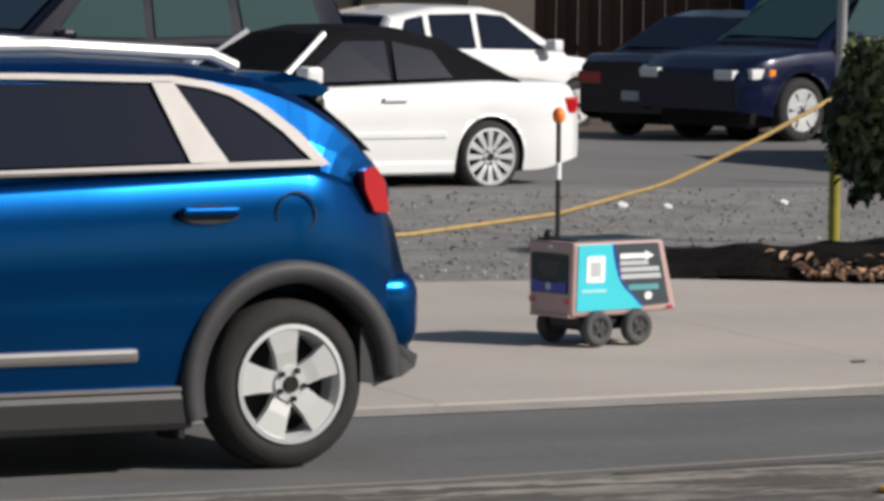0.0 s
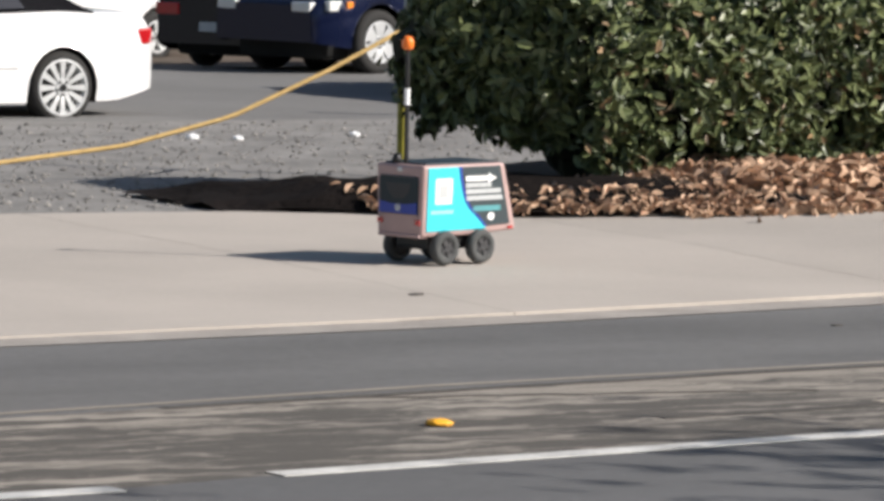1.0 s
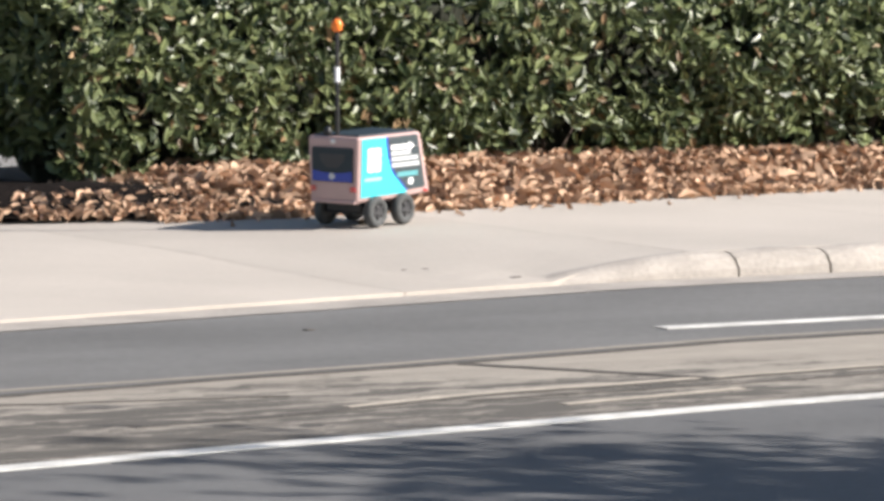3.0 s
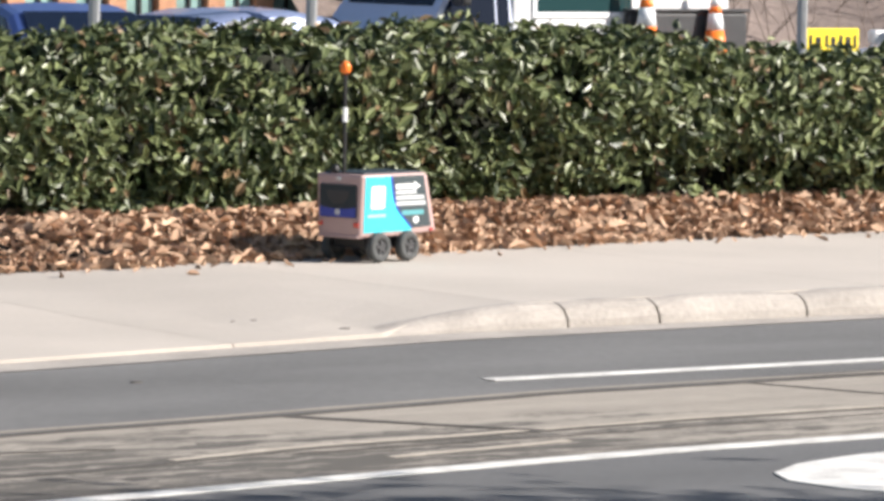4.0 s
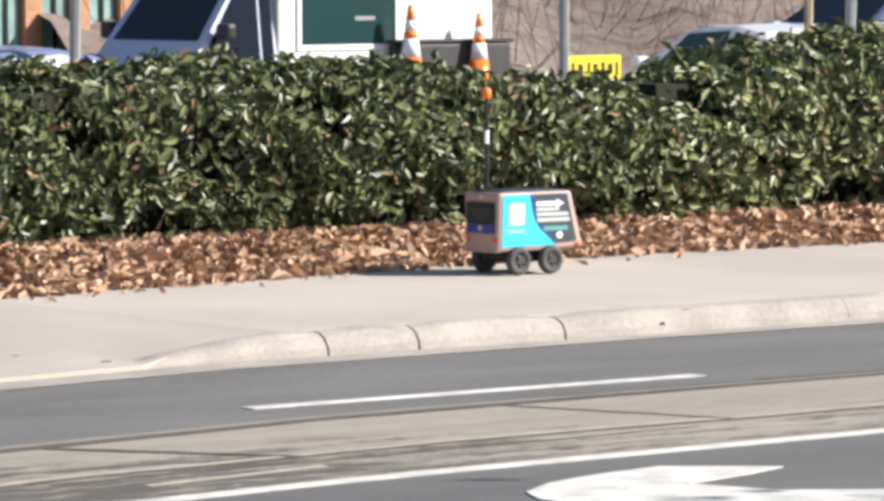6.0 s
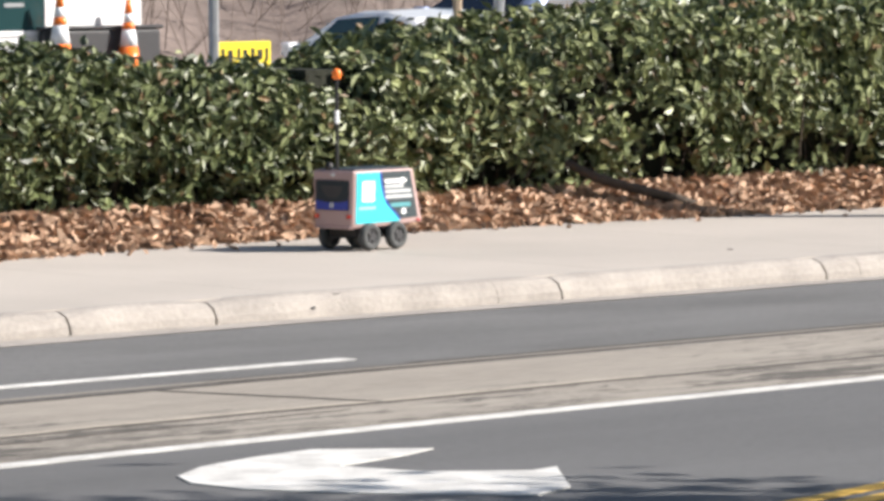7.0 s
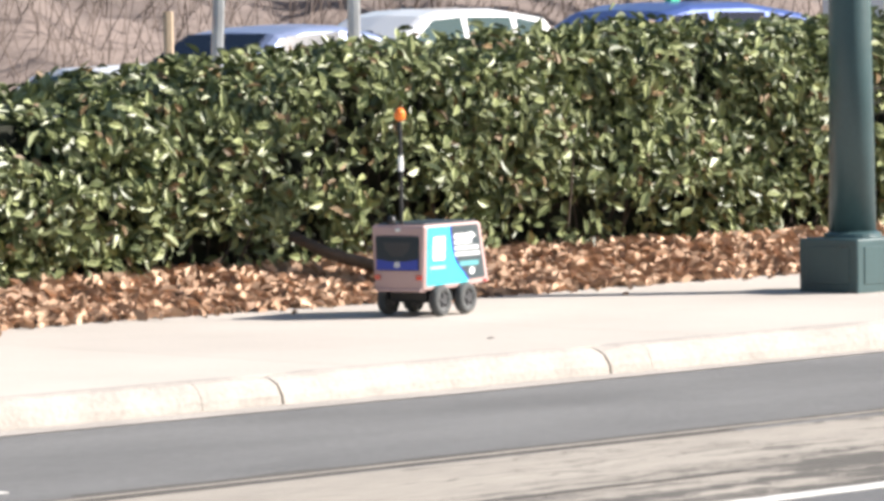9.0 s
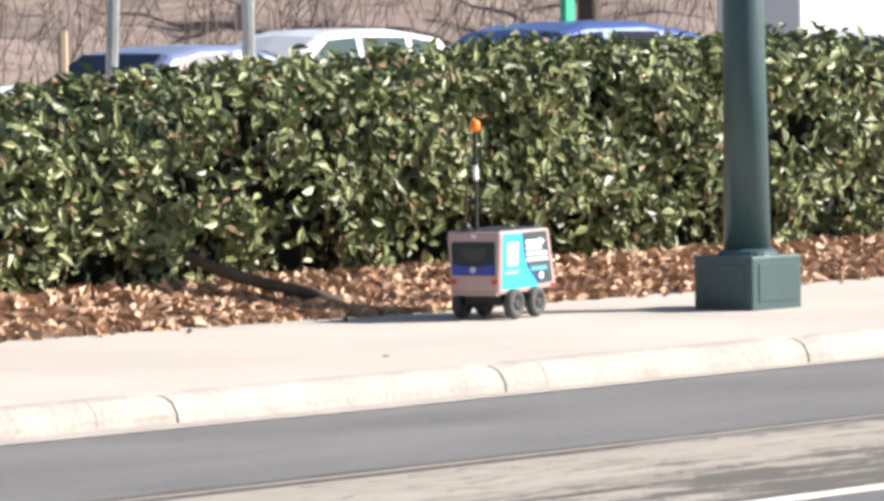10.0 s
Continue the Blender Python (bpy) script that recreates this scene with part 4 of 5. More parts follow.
# ---- street things ----
def lamp_post(m):
    ob = thing("lamp_post", m, "dark green steel lamp post on a square base", "lamp post")
    a = 0.243
    part("base", box(-a, a, -a, a, 0, 0.35, 0.012, 2), M_POLE, ob)
    for ax in range(4):
        c = Matrix.Rotation(ax * math.pi / 2, 4, "Z")
        bm = box(-a * 0.74, a * 0.74, -a - 0.006, -a + 0.002, 0.06, 0.30, 0.003)
        bmesh.ops.transform(bm, matrix=c, verts=bm.verts)
        part("base_panel", bm, M_POLE, ob)
    part("collar", lathe([(0.35, 0.001), (0.35, 0.19), (0.375, 0.185), (0.39, 0.155), (0.39, 0.001)], 24, "z"), M_POLE, ob)
    part("shaft", tube([(0, 0, 0.37), (0, 0, 1.6), (0, 0, 5.5)], [0.152, 0.138, 0.10], 16), M_POLE, ob, "", True)
    return ob


lamp_post(pose(29.40, 20.75, 0.146))


def sleeve_post(m):
    ob = thing("sign_post", m, "grey steel sign post in an olive-yellow sleeve", "post")
    part("sleeve", tube([(0, 0, -0.05), (0, 0, 1.08)], 0.04, 12), M_OLIVE, ob, "olive-yellow plastic sleeve")
    part("shaft", tube([(0.02, 0, 0.5), (0.06, 0, 3.0)], 0.035, 10), M_GALV, ob)
    return ob


sleeve_post(pose(16.42, 26.72, 0.05))
ROPE = [(11.0, 0.19), (12.2, 0.135), (13.2, 0.165), (14.3, 0.29), (15.1, 0.48), (15.85, 0.80), (16.42, 1.08)]
_r = tagged(part("rope", tube([(x, 26.72, lerp(x, ROPE)) for x in np.linspace(11.0, 16.4, 40)], 0.016, 8), M_ROPE, None, "", True), "tan rope slung low across the car park entrance", "rope")

for _x, _y, _h, _r2, _lean in ((22.8, 32, 2.6, 0.05, 0.01), (25.0, 32, 2.6, 0.05, 0.02), (30.75, 32.2, 2.8, 0.05, 0.0), (34.84, 32.71, 3.0, 0.055, 0.06), (36.9, 33, 3.0, 0.06, 0.0)):
    _p = thing("steel_post", pose(_x, _y, lot_z(_x, _y)), "slim grey steel post behind the hedge", "post", "posts behind the hedge")
    part("shaft", tube([(0, 0, 0), (_lean * 3, 0, _h)], _r2, 8), M_GALV, _p)
    part("cap", lathe([(_h, 0.001), (_h, _r2 + 0.004), (_h + 0.02, _r2), (_h + 0.03, 0.001)], 12, "z"), M_GALV, _p).location = (_lean * 3, 0, 0)
_p = tagged(part("timber_stake", tube([(34.25, 32.6, 0.1), (34.25, 32.6, 2.02)], 0.045, 6), M_TAN), "bare tan timber stake behind the hedge", "stake")
_p = thing("green_post", pose(51.2, 42.0, lot_z(51.2, 42.0)), "bright green sign post behind the hedge", "post")
part("shaft", box(-0.1, 0.1, -0.05, 0.05, 0, 3.4, 0.02), M_GREENSIGN, _p)

_s = thing("yellow_sign", pose(31.25, 32.4, 0), "yellow notice board with dark lettering", "sign")
part("board", box(-0.37, 0.37, -0.012, 0.012, 0.98, 1.30, 0.006), M_YSIGN, _s)
for _i, (_u, _w) in enumerate(((-0.33, 0.05), (-0.25, 0.035), (-0.17, 0.06), (-0.05, 0.03), (0.02, 0.05), (0.12, 0.04), (0.2, 0.06), (0.3, 0.03))):
    part("lettering_bar", box(_u, _u + _w, -0.017, -0.013, 1.13 - 0.02 * (_i % 3), 1.22 + 0.015 * (_i % 2)), M_BLACKPL, _s)
part("stake", box(-0.02, 0.02, 0.013, 0.04, 0.0, 1.0), M_GALV, _s)

# small debris
_l = bmesh.new()
bmesh.ops.create_icosphere(_l, subdivisions=2, radius=0.055)
for _v in _l.verts:
    _v.co.z = max(_v.co.z * 0.35, -0.01) * (1 + 0.4 * noise.noise(_v.co * 22))
    _v.co.x *= 1.1
_o = part("yellow_wrapper", _l, M_ORANGESCRAP)
_o.location = (9.8, 13.6, 0.012)
tagged(_o, "crumpled orange-yellow scrap lying in the road", "litter")
for _x, _y, _sz in ((16.21, 18.62, 0.045), (15.96, 19.15, 0.03), (15.85, 19.2, 0.02), (13.71, 16.8, 0.04), (20.3, 18.42, 0.03), (24.9, 19.6, 0.03), (12.3, 18.6, 0.05)):
    _l = bmesh.new()
    bmesh.ops.create_icosphere(_l, subdivisions=1, radius=_sz)
    for _v in _l.verts:
        _v.co.z *= 0.14
        _v.co.y *= 0.6 + 0.6 * noise.noise(_v.co * 30 + Vector((_x, 0, 0)))
    _o = part("dead_leaf", _l, M_DARKBROWN)
    _o.location = (_x, _y, (pave_z(_x, _y) if _y > 18.3 else 0) + _sz * 0.1)
    tagged(_o, "small dark dead leaf on the ground", "leaf", "scattered dead leaves")
for _x, _y, _sz in ((18.38, 31.32, 0.05), (16.9, 31.2, 0.06), (17.2, 31.0, 0.05), (15.6, 23.2, 0.04), (30.2, 23.2, 0.09)):
    _l = bmesh.new()
    bmesh.ops.create_icosphere(_l, subdivisions=1, radius=_sz)
    for _v in _l.verts:
        _v.co.z *= 0.6
    _o = part("white_stone", _l, M_WHITEST)
    _o.location = (_x, _y, lot_z(_x, _y) + 0.03)
    tagged(_o, "small bright white stone on the gravel", "stone", "scattered stones")


# ---- the delivery robot ----
def robot():
    ob = thing("delivery_robot", pose(11.5, 20, 0.05), "dusty pink wheeled delivery robot with turquoise side panels", "robot")
    zb, zt, xr, nose_low, nose_top = 0.156, 0.549, -0.345, 0.372, 0.262
    wide = lambda z: 0.178 + 0.0155 * min(max((z - zb) / (zt - zb), 0), 1)
    nose = lambda z: nose_low + (nose_top - nose_low) * (z - zb) / (zt - zb)
    # shell: rounded box whose front leans forward at the foot, its underside rising a little to the nose
    bm = box(-0.5, 0.5, -0.5, 0.5, zb, zt)
    bmesh.ops.subdivide_edges(bm, edges=bm.edges[:], cuts=3, use_grid_fill=True)
    for v in bm.verts:
        z = v.co.z
        v.co.y *= 2 * wide(z)
        v.co.x = xr + (v.co.x + 0.5) * (nose(z) - xr)
        v.co.z += 0.018 * max(0, v.co.x) / 0.37 * (zt - z) / (zt - zb)
    sharp = [e for e in bm.edges if len(e.link_faces) == 2 and e.calc_face_angle() > 0.8]
    bmesh.ops.bevel(bm, geom=sharp, offset=0.022, segments=3, affect="EDGES", profile=0.6)
    part("shell", bm, M_PINK, ob, "", True)
    part("lid", box(xr + 0.04, nose_top - 0.02, -0.168, 0.168, zt - 0.004, zt + 0.010, 0.006, 2), M_DARKPANEL, ob, "dark lid")
    part("chassis", box(-0.25, 0.2, -0.135, 0.135, 0.08, 0.165, 0.02, 2), M_BLACKPL, ob)
    # rear hatch
    rear = lambda y, z, d: (xr - 0.001 - d, y, z)
    part("rear_panel", plate([(-0.152, 0.277), (0.152, 0.277), (0.156, 0.47), (0.146, 0.484), (-0.146, 0.484), (-0.156, 0.47)], rear, 0.008), M_DARKPANEL, ob, "black rear panel")
    part("rear_strip", plate([(-0.149, 0.281), (0.149, 0.281), (0.15, 0.345), (0.06, 0.332), (-0.06, 0.332), (-0.15, 0.345)], lambda y, z, d: rear(y, z, d + 0.008), 0.003), M_BLUEST, ob, "blue strip")
    part("rear_badge", plate([(-0.022 * math.cos(a), 0.312 + 0.02 * math.sin(a)) for a in np.linspace(0, 2 * math.pi, 13)[:-1]], lambda y, z, d: rear(y, z, d + 0.011), 0.003), M_GREYST, ob, "pale round badge")
    part("rear_print", plate([(-0.10, 0.445), (0.10, 0.445), (0.085, 0.40), (0.04, 0.362), (-0.04, 0.362), (-0.085, 0.40)], lambda y, z, d: rear(y, z, d + 0.008), 0.002), M_CLAD, ob, "faint grey shield print")
    for y in (-0.15, 0.15):
        part("rear_light", plate([(y - 0.02, 0.222), (y + 0.02, 0.222), (y + 0.02, 0.252), (y - 0.02, 0.252)], rear, 0.006), M_REDLAMP, ob, "small red rear lamp")
    part("rear_bumper", box(xr - 0.008, xr + 0.05, -0.165, 0.165, 0.150, 0.172, 0.008, 2), M_PINK, ob)
    curve = [(-0.089, 0.535), (-0.076, 0.47), (-0.06, 0.413), (-0.042, 0.365), (-0.017, 0.324), (0.012, 0.293), (0.046, 0.268), (0.082, 0.238), (0.118, 0.205)]
    for s in (-1, 1):
        side = lambda x, z, d: (x, s * (wide(z) + 0.0015 + d), z)
        part("teal_panel", plate([(-0.312, 0.187), (0.135, 0.19)] + curve[::-1] + [(-0.312, 0.535)], side, 0.004), M_TEAL, ob, "turquoise vinyl panel")
        part("blue_swoosh", plate(curve + [(x + 0.02, z) for x, z in curve[::-1]], side, 0.0055), M_BLUEST, ob, "blue dividing stripe")
        part("dark_panel", plate([(x + 0.019, z) for x, z in curve] + [(0.312, 0.212), (0.222, 0.535)], side, 0.004), M_CHARCOAL, ob, "charcoal advert panel")
        sd = lambda x, z, d: side(x, z, d + 0.004)
        part("white_square", plate([(-0.252, 0.335), (-0.14, 0.335), (-0.134, 0.342), (-0.134, 0.468), (-0.14, 0.475), (-0.252, 0.475), (-0.258, 0.468), (-0.258, 0.342)], sd, 0.003), M_WHITEST, ob, "plain white square")
        part("inner_square", plate([(-0.228, 0.368), (-0.164, 0.368), (-0.164, 0.442), (-0.228, 0.442)], lambda x, z, d: side(x, z, d + 0.007), 0.002), M_GREYST, ob)
        part("white_bar", plate([(-0.285, 0.282), (-0.12, 0.282), (-0.12, 0.30), (-0.285, 0.30)], sd, 0.003), M_PALETEAL, ob, "pale turquoise lettering bar")
        part("arrow_print", plate([(-0.035, 0.455), (0.135, 0.455), (0.135, 0.443), (0.195, 0.468), (0.135, 0.497), (0.135, 0.483), (-0.035, 0.483)], sd, 0.003), M_WHITEST, ob, "white arrow print")
        for x0, x1, z0, z1, mm in ((-0.035, 0.16, 0.420, 0.444, M_GREYST), (-0.03, 0.235, 0.385, 0.410, M_GREYST), (-0.025, 0.248, 0.348, 0.374, M_GREYST), (0.03, 0.235, 0.288, 0.317, M_DULLTEAL)):
            part("lettering_bar", plate([(x0, z0), (x1, z0), (x1 - 0.005, z1), (x0, z1)], sd, 0.003), mm, ob)
        part("round_badge", plate([(0.165 + 0.026 * math.cos(a), 0.256 + 0.022 * math.sin(a)) for a in np.linspace(0, 2 * math.pi, 14)[:-1]], sd, 0.003), M_WHITEST, ob)
        part("side_light", plate([(0.30, 0.182), (0.335, 0.182), (0.332, 0.198), (0.30, 0.198)], side, 0.005), M_REDLAMP, ob)
    part("antenna", tube([(-0.30, 0.0, zt - 0.02), (-0.30, 0.0, 1.19)], 0.0125, 8), M_BLACKPL, ob, "black antenna mast")
    part("antenna_band", tube([(-0.30, 0.0, 0.87), (-0.30, 0.0, 0.96)], 0.016, 8), M_WHITEST, ob, "white reflective band")
    part("antenna_lamp", lathe([(1.17, 0.001), (1.17, 0.02), (1.185, 0.032), (1.22, 0.034), (1.24, 0.022), (1.25, 0.001)], 14, "z"), M_ORANGE, ob, "orange marker lamp", True).location = (-0.30, 0.0, 0)
    part("camera_dome", lathe([(0.54, 0.001), (0.54, 0.026), (0.575, 0.028), (0.6, 0.018), (0.605, 0.001)], 12, "z"), M_BLACKPL, ob, "", True).location = (-0.30, 0.075, 0)
    part("status_lamp", box(xr - 0.006, xr + 0.02, -0.02, 0.02, 0.508, 0.532, 0.006), M_CLEARLAMP, ob, "small clear status lamp")
    wheels = []
    wt = lathe([(-0.026, 0.05), (-0.031, 0.075), (-0.026, 0.087), (-0.012, 0.094), (0.012, 0.094), (0.026, 0.087), (0.031, 0.075), (0.026, 0.05)], 28)
    tyre = bpy.data.meshes.new("wheel")
    wt.to_mesh(tyre)
    wt.free()
    tyre.materials.append(M_ROBTYRE)
    tyre.polygons.foreach_set("use_smooth", [True] * len(tyre.polygons))
    rb = lathe([(-0.028, 0.001), (-0.030, 0.018), (-0.022, 0.028), (-0.020, 0.042), (-0.026, 0.051), (0.022, 0.051), (0.022, 0.001)], 18)
    for k in range(5):
        c = Matrix.Rotation(2 * math.pi * k / 5, 4, "Y")
        box(0.016, 0.047, -0.030, -0.020, -0.007, 0.007, bm=rb)
        bmesh.ops.transform(rb, matrix=c, verts=rb.verts[-8:])
    hub = bpy.data.meshes.new("hub")
    rb.to_mesh(hub)
    rb.free()
    hub.materials.append(M_CLAD)
    for x in (-0.181, 0.087):
        for y in (-0.187, 0.187):
            w = new("wheel", tyre)
            w.parent = ob
            w.matrix_basis = pose(x, y, 0.094, 0, 0, 0 if y < 0 else 180)
            h = new("hub", hub)
            h.parent = w
            wheels.append(w)
        part("axle", tube([(x, -0.165, 0.094), (x, 0.165, 0.094)], 0.014, 8), M_BLACKPL, ob)
    return ob, wheels


ROBOT, ROBOT_WHEELS = robot()


_o = tagged(part("fallen_branch", tube([(26.7, 23.12, 0.58), (26.85, 22.93, 0.46), (27.1, 22.80, 0.38), (27.45, 22.68, 0.29), (27.8, 22.56, 0.19)], [0.035, 0.04, 0.04, 0.035, 0.02], 8), M_TWIG, None, "", True), "dark bent branch lying on the leaf litter", "branch")

# ---- the far side of the car park ----
def brick_building(m):
    ob = thing("brick_building", m, "brick building with orange piers and green-tinted shop windows", "building")
    part("wall", box(-4.5, 5.0, 0.3, 8, 0, 5.5), M_TAN, ob)
    for i, x in enumerate(-4.3 + 0.78 * k for k in range(12)):
        part("pier", box(x - 0.14, x + 0.14, 0.14, 0.32, 0, 5.2, 0.01), M_BRICK, ob, "orange brick pier")
        if i < 11:
            part("window", box(x + 0.18, x + 0.60, 0.24, 0.31, 0.7, 3.2), M_SHOPGLASS, ob)
            part("window_frame", box(x + 0.37, x + 0.41, 0.2, 0.25, 0.7, 3.2), M_BLACKPL, ob)
    part("plinth", box(-4.5, 5.0, 0.1, 0.31, 0, 0.7), M_BRICK, ob)
    part("roof", box(-4.8, 5.3, -0.3, 8.3, 5.5, 5.9, 0.02), M_CLAD, ob)
    return ob


brick_building(pose(36.0, 52.0, 0.0))
_f = thing("board_fence", pose(0, 58, 0), "tall brown timber board fence", "fence")
_bd = bpy.data.meshes.new("board")
_b = box(-0.078, 0.078, -0.012, 0.012, 0, 2.6, 0.006)
_b.to_mesh(_bd)
_b.free()
_bd.materials.append(M_WOOD)
for _i in range(60):
    _o = new("board", _bd)
    _o.parent = _f
    _o.location = (28.3 + _i * 0.165, 0.02 * (_i % 2), 0.02 * ((_i * 7) % 5))
for _z in (0.5, 2.1):
    part("rail", box(28.2, 38.2, 0.04, 0.09, _z, _z + 0.09), M_WOOD, _f)
_w = thing("tan_building", pose(0, 60, 0), "plain tan rendered building behind the car park", "building")
part("wall", box(8, 28.1, 0, 6, 0, 4.5), M_TAN, _w)
part("roof", box(7.7, 28.4, -0.3, 6.3, 4.5, 4.8), M_CLAD, _w)
part("downpipe", tube([(26.4, -0.07, 0), (26.4, -0.07, 4.5)], 0.05, 6), M_CLAD, _w)
_s = thing("blue_sign", pose(31.5, 57.6, 0), "small blue parking sign with pale lines", "sign")
part("board", box(-0.28, 0.28, -0.01, 0.01, 1.0, 1.9, 0.005), M_BLUESIGN, _s)
part("lettering_bar", box(-0.2, 0.2, -0.014, -0.011, 1.5, 1.56), M_WHITEST, _s)
part("stake", tube([(0, 0.04, 0), (0, 0.04, 1.9)], 0.03, 6), M_GALV, _s)

# brush-covered bank
_v, _fc = [], []
_nx, _ny = 90, 14
for _i in range(_nx + 1):
    for _j in range(_ny + 1):
        _x, _y = 38 + _i * 0.8, 50 + _j * 0.9
        _v.append((_x, _y, 0.3 + 4.6 * (_j / _ny) ** 0.8 + 0.8 * noise.noise((_x * 0.35, _y * 0.35, 0)) + 0.3 * noise.noise((_x * 1.5, _y * 1.5, 5))))
for _i in range(_nx):
    for _j in range(_ny):
        _a = _i * (_ny + 1) + _j
        _fc.append((_a, _a + _ny + 1, _a + _ny + 2, _a + 1))
tagged(from_lists("bank", _v, _fc, M_BRUSH, smooth=True), "brown winter bank covered in bare brush", "bank", kind="structure")

_rn = random.Random(5)
_tw = bmesh.new()
for _i in range(4200):
    _x, _j = 40 + 60 * _rn.random() ** 1.3, _rn.uniform(0, 0.9)
    _p = Vector((_x, 50 + 12.6 * _j, 0.3 + 4.6 * _j ** 0.8))
    _q = _p + Vector((_rn.uniform(-0.7, 0.7), _rn.uniform(-0.5, 0.2), _rn.uniform(0.4, 1.3)))
    _r3 = _q + Vector((_rn.uniform(-0.6, 0.6), _rn.uniform(-0.3, 0.3), _rn.uniform(-0.1, 0.8)))
    tube([_p, _q, _r3], [0.012, 0.008, 0.004], 3, _tw, False)
tagged(part("bare_brush", _tw, M_BRUSHTWIG), "tangled bare winter brush on the bank", "brush", kind="stuff")


def bare_tree(m, seed, h):
    ob = thing("bare_tree", m, "leafless winter tree with crooked grey limbs", "tree", "bare trees on the bank")
    rnd = random.Random(seed)
    part("trunk", tube([(0, 0, -0.3), (0.1, 0, h * 0.3), (-0.05, 0.1, h * 0.6), (0.1, 0, h)], [0.22, 0.17, 0.11, 0.03], 8), M_BARK, ob, "", True)
    for k in range(9):
        z, a = h * rnd.uniform(0.25, 0.8), rnd.uniform(0, 6.28)
        r = rnd.uniform(1.0, 2.4)
        d = Vector((math.cos(a), math.sin(a), 0))
        bm = tube([Vector((0.05, 0, z)), d * r * 0.5 + Vector((0, 0, z + 0.5)), d * r + Vector((0, 0, z + rnd.uniform(0.6, 1.6)))], [0.07, 0.045, 0.015], 5)
        for _ in range(5):
            s0 = d * r * rnd.uniform(0.35, 0.95) + Vector((0, 0, z + 0.6))
            tube([s0, s0 + Vector((rnd.uniform(-0.6, 0.6), rnd.uniform(-0.6, 0.6), rnd.uniform(0.2, 0.9)))], [0.02, 0.008], 3, bm, False)
        part("limb", bm, M_BARK, ob)
    return ob


for _i, (_x, _y, _h) in enumerate(((61, 50.5, 7), (63.5, 49.5, 6), (67, 51, 7), (71, 50, 6.5), (75, 52, 7), (66, 55, 7))):
    bare_tree(pose(_x, _y, 0.6), _i, _h)

# ---- the hedge ----
def hedge_top(x):
    return lerp(x, [(14.6, 1.0), (15.4, 1.45), (17.5, 1.46), (19.5, 1.50), (21.5, 1.50), (22.9, 1.46), (23.35, 1.37), (24.1, 1.34), (24.35, 1.22), (24.8, 1.22), (25.05, 1.36), (25.6, 1.5), (26, 1.55), (28, 1.70), (31, 1.80), (36, 1.82), (60, 1.9)])


def leaf_mesh(name, count, place, size, material, parent, label="", curl=0.25, seed=3, kind="stuff"):
    rnd = np.random.RandomState(seed)
    P, N = place(rnd, count)
    n = len(P)
    L = size * rnd.uniform(0.65, 1.3, n)
    W = L * rnd.uniform(0.36, 0.5, n)
    N = N + rnd.normal(0, 0.62, (n, 3))
    N /= np.linalg.norm(N, axis=1)[:, None]
    A = rnd.normal(0, 1, (n, 3))
    A -= (A * N).sum(1)[:, None] * N
    A /= np.linalg.norm(A, axis=1)[:, None] + 1e-9
    B = np.cross(N, A)
    verts = np.empty((n, 6, 3))
    c = curl * L
    verts[:, 0] = P - A * (L / 2)[:, None]
    verts[:, 1] = P - A * (L * 0.08)[:, None] + B * (W / 2)[:, None] + N * (c * 0.35)[:, None]
    verts[:, 2] = P + A * (L * 0.25)[:, None] + B * (W * 0.42)[:, None] + N * (c * 0.2)[:, None]
    verts[:, 3] = P + A * (L / 2)[:, None] - N * (c * 0.5)[:, None]
    verts[:, 4] = P + A * (L * 0.25)[:, None] - B * (W * 0.42)[:, None] + N * (c * 0.2)[:, None]
    verts[:, 5] = P - A * (L * 0.08)[:, None] - B * (W / 2)[:, None] + N * (c * 0.35)[:, None]
    idx = np.arange(n)[:, None] * 6
    q1, q2 = idx + np.array([0, 1, 2, 3]), idx + np.array([0, 3, 4, 5])
    faces = np.stack([q1, q2], 1).reshape(-1, 4)
    me = bpy.data.meshes.new(name)
    me.from_pydata(verts.reshape(-1, 3).tolist(), [], faces.tolist())
    me.materials.append(material)
    ob = new(name, me)
    ob.parent = parent
    return tagged(ob, label, kind=kind)


HX0, HX1, HY0, HY1 = 14.75, 56.0, 23.15, 25.0


def hedge_shape(x, u):
    """A point of the hedge's skin, u from the front foot (0) over the top (0.62) to the back (1)."""
    top, k = hedge_top(x), 0.17 * noise.noise((x * 1.1, u * 4, 0)) + 0.11 * noise.noise((x * 3.1, u * 9, 9))
    if u < 0.55:
        a = u / 0.55
        foot = lerp(x, [(17, 0.08), (19, 0.19), (21, 0.32)])
        z = foot + (top - foot - 0.12) * a + (0.20 * noise.noise((x * 0.9, 4, 0)) + 0.10 * noise.noise((x * 2.9, 7, 0))) * (1 - a) ** 1.5
        y = HY0 + 0.06 + 0.16 * abs(a - 0.55) ** 1.5 * 2 - k
        n = (0, -1, 0.15 + 0.5 * max(0, a - 0.6))
    elif u < 0.85:
        a = (u - 0.55) / 0.3
        y = HY0 + 0.18 + (HY1 - HY0 - 0.3) * a
        z = top - 0.1 + 0.12 * math.sin(math.pi * a) + k * 0.6
        n = (0, -0.4 + 0.8 * a, 1)
    else:
        a = (u - 0.85) / 0.15
        y, z, n = HY1 + k, top - 0.1 - (top - 0.5) * a, (0, 1, 0.2)
    return (x, y, z), n


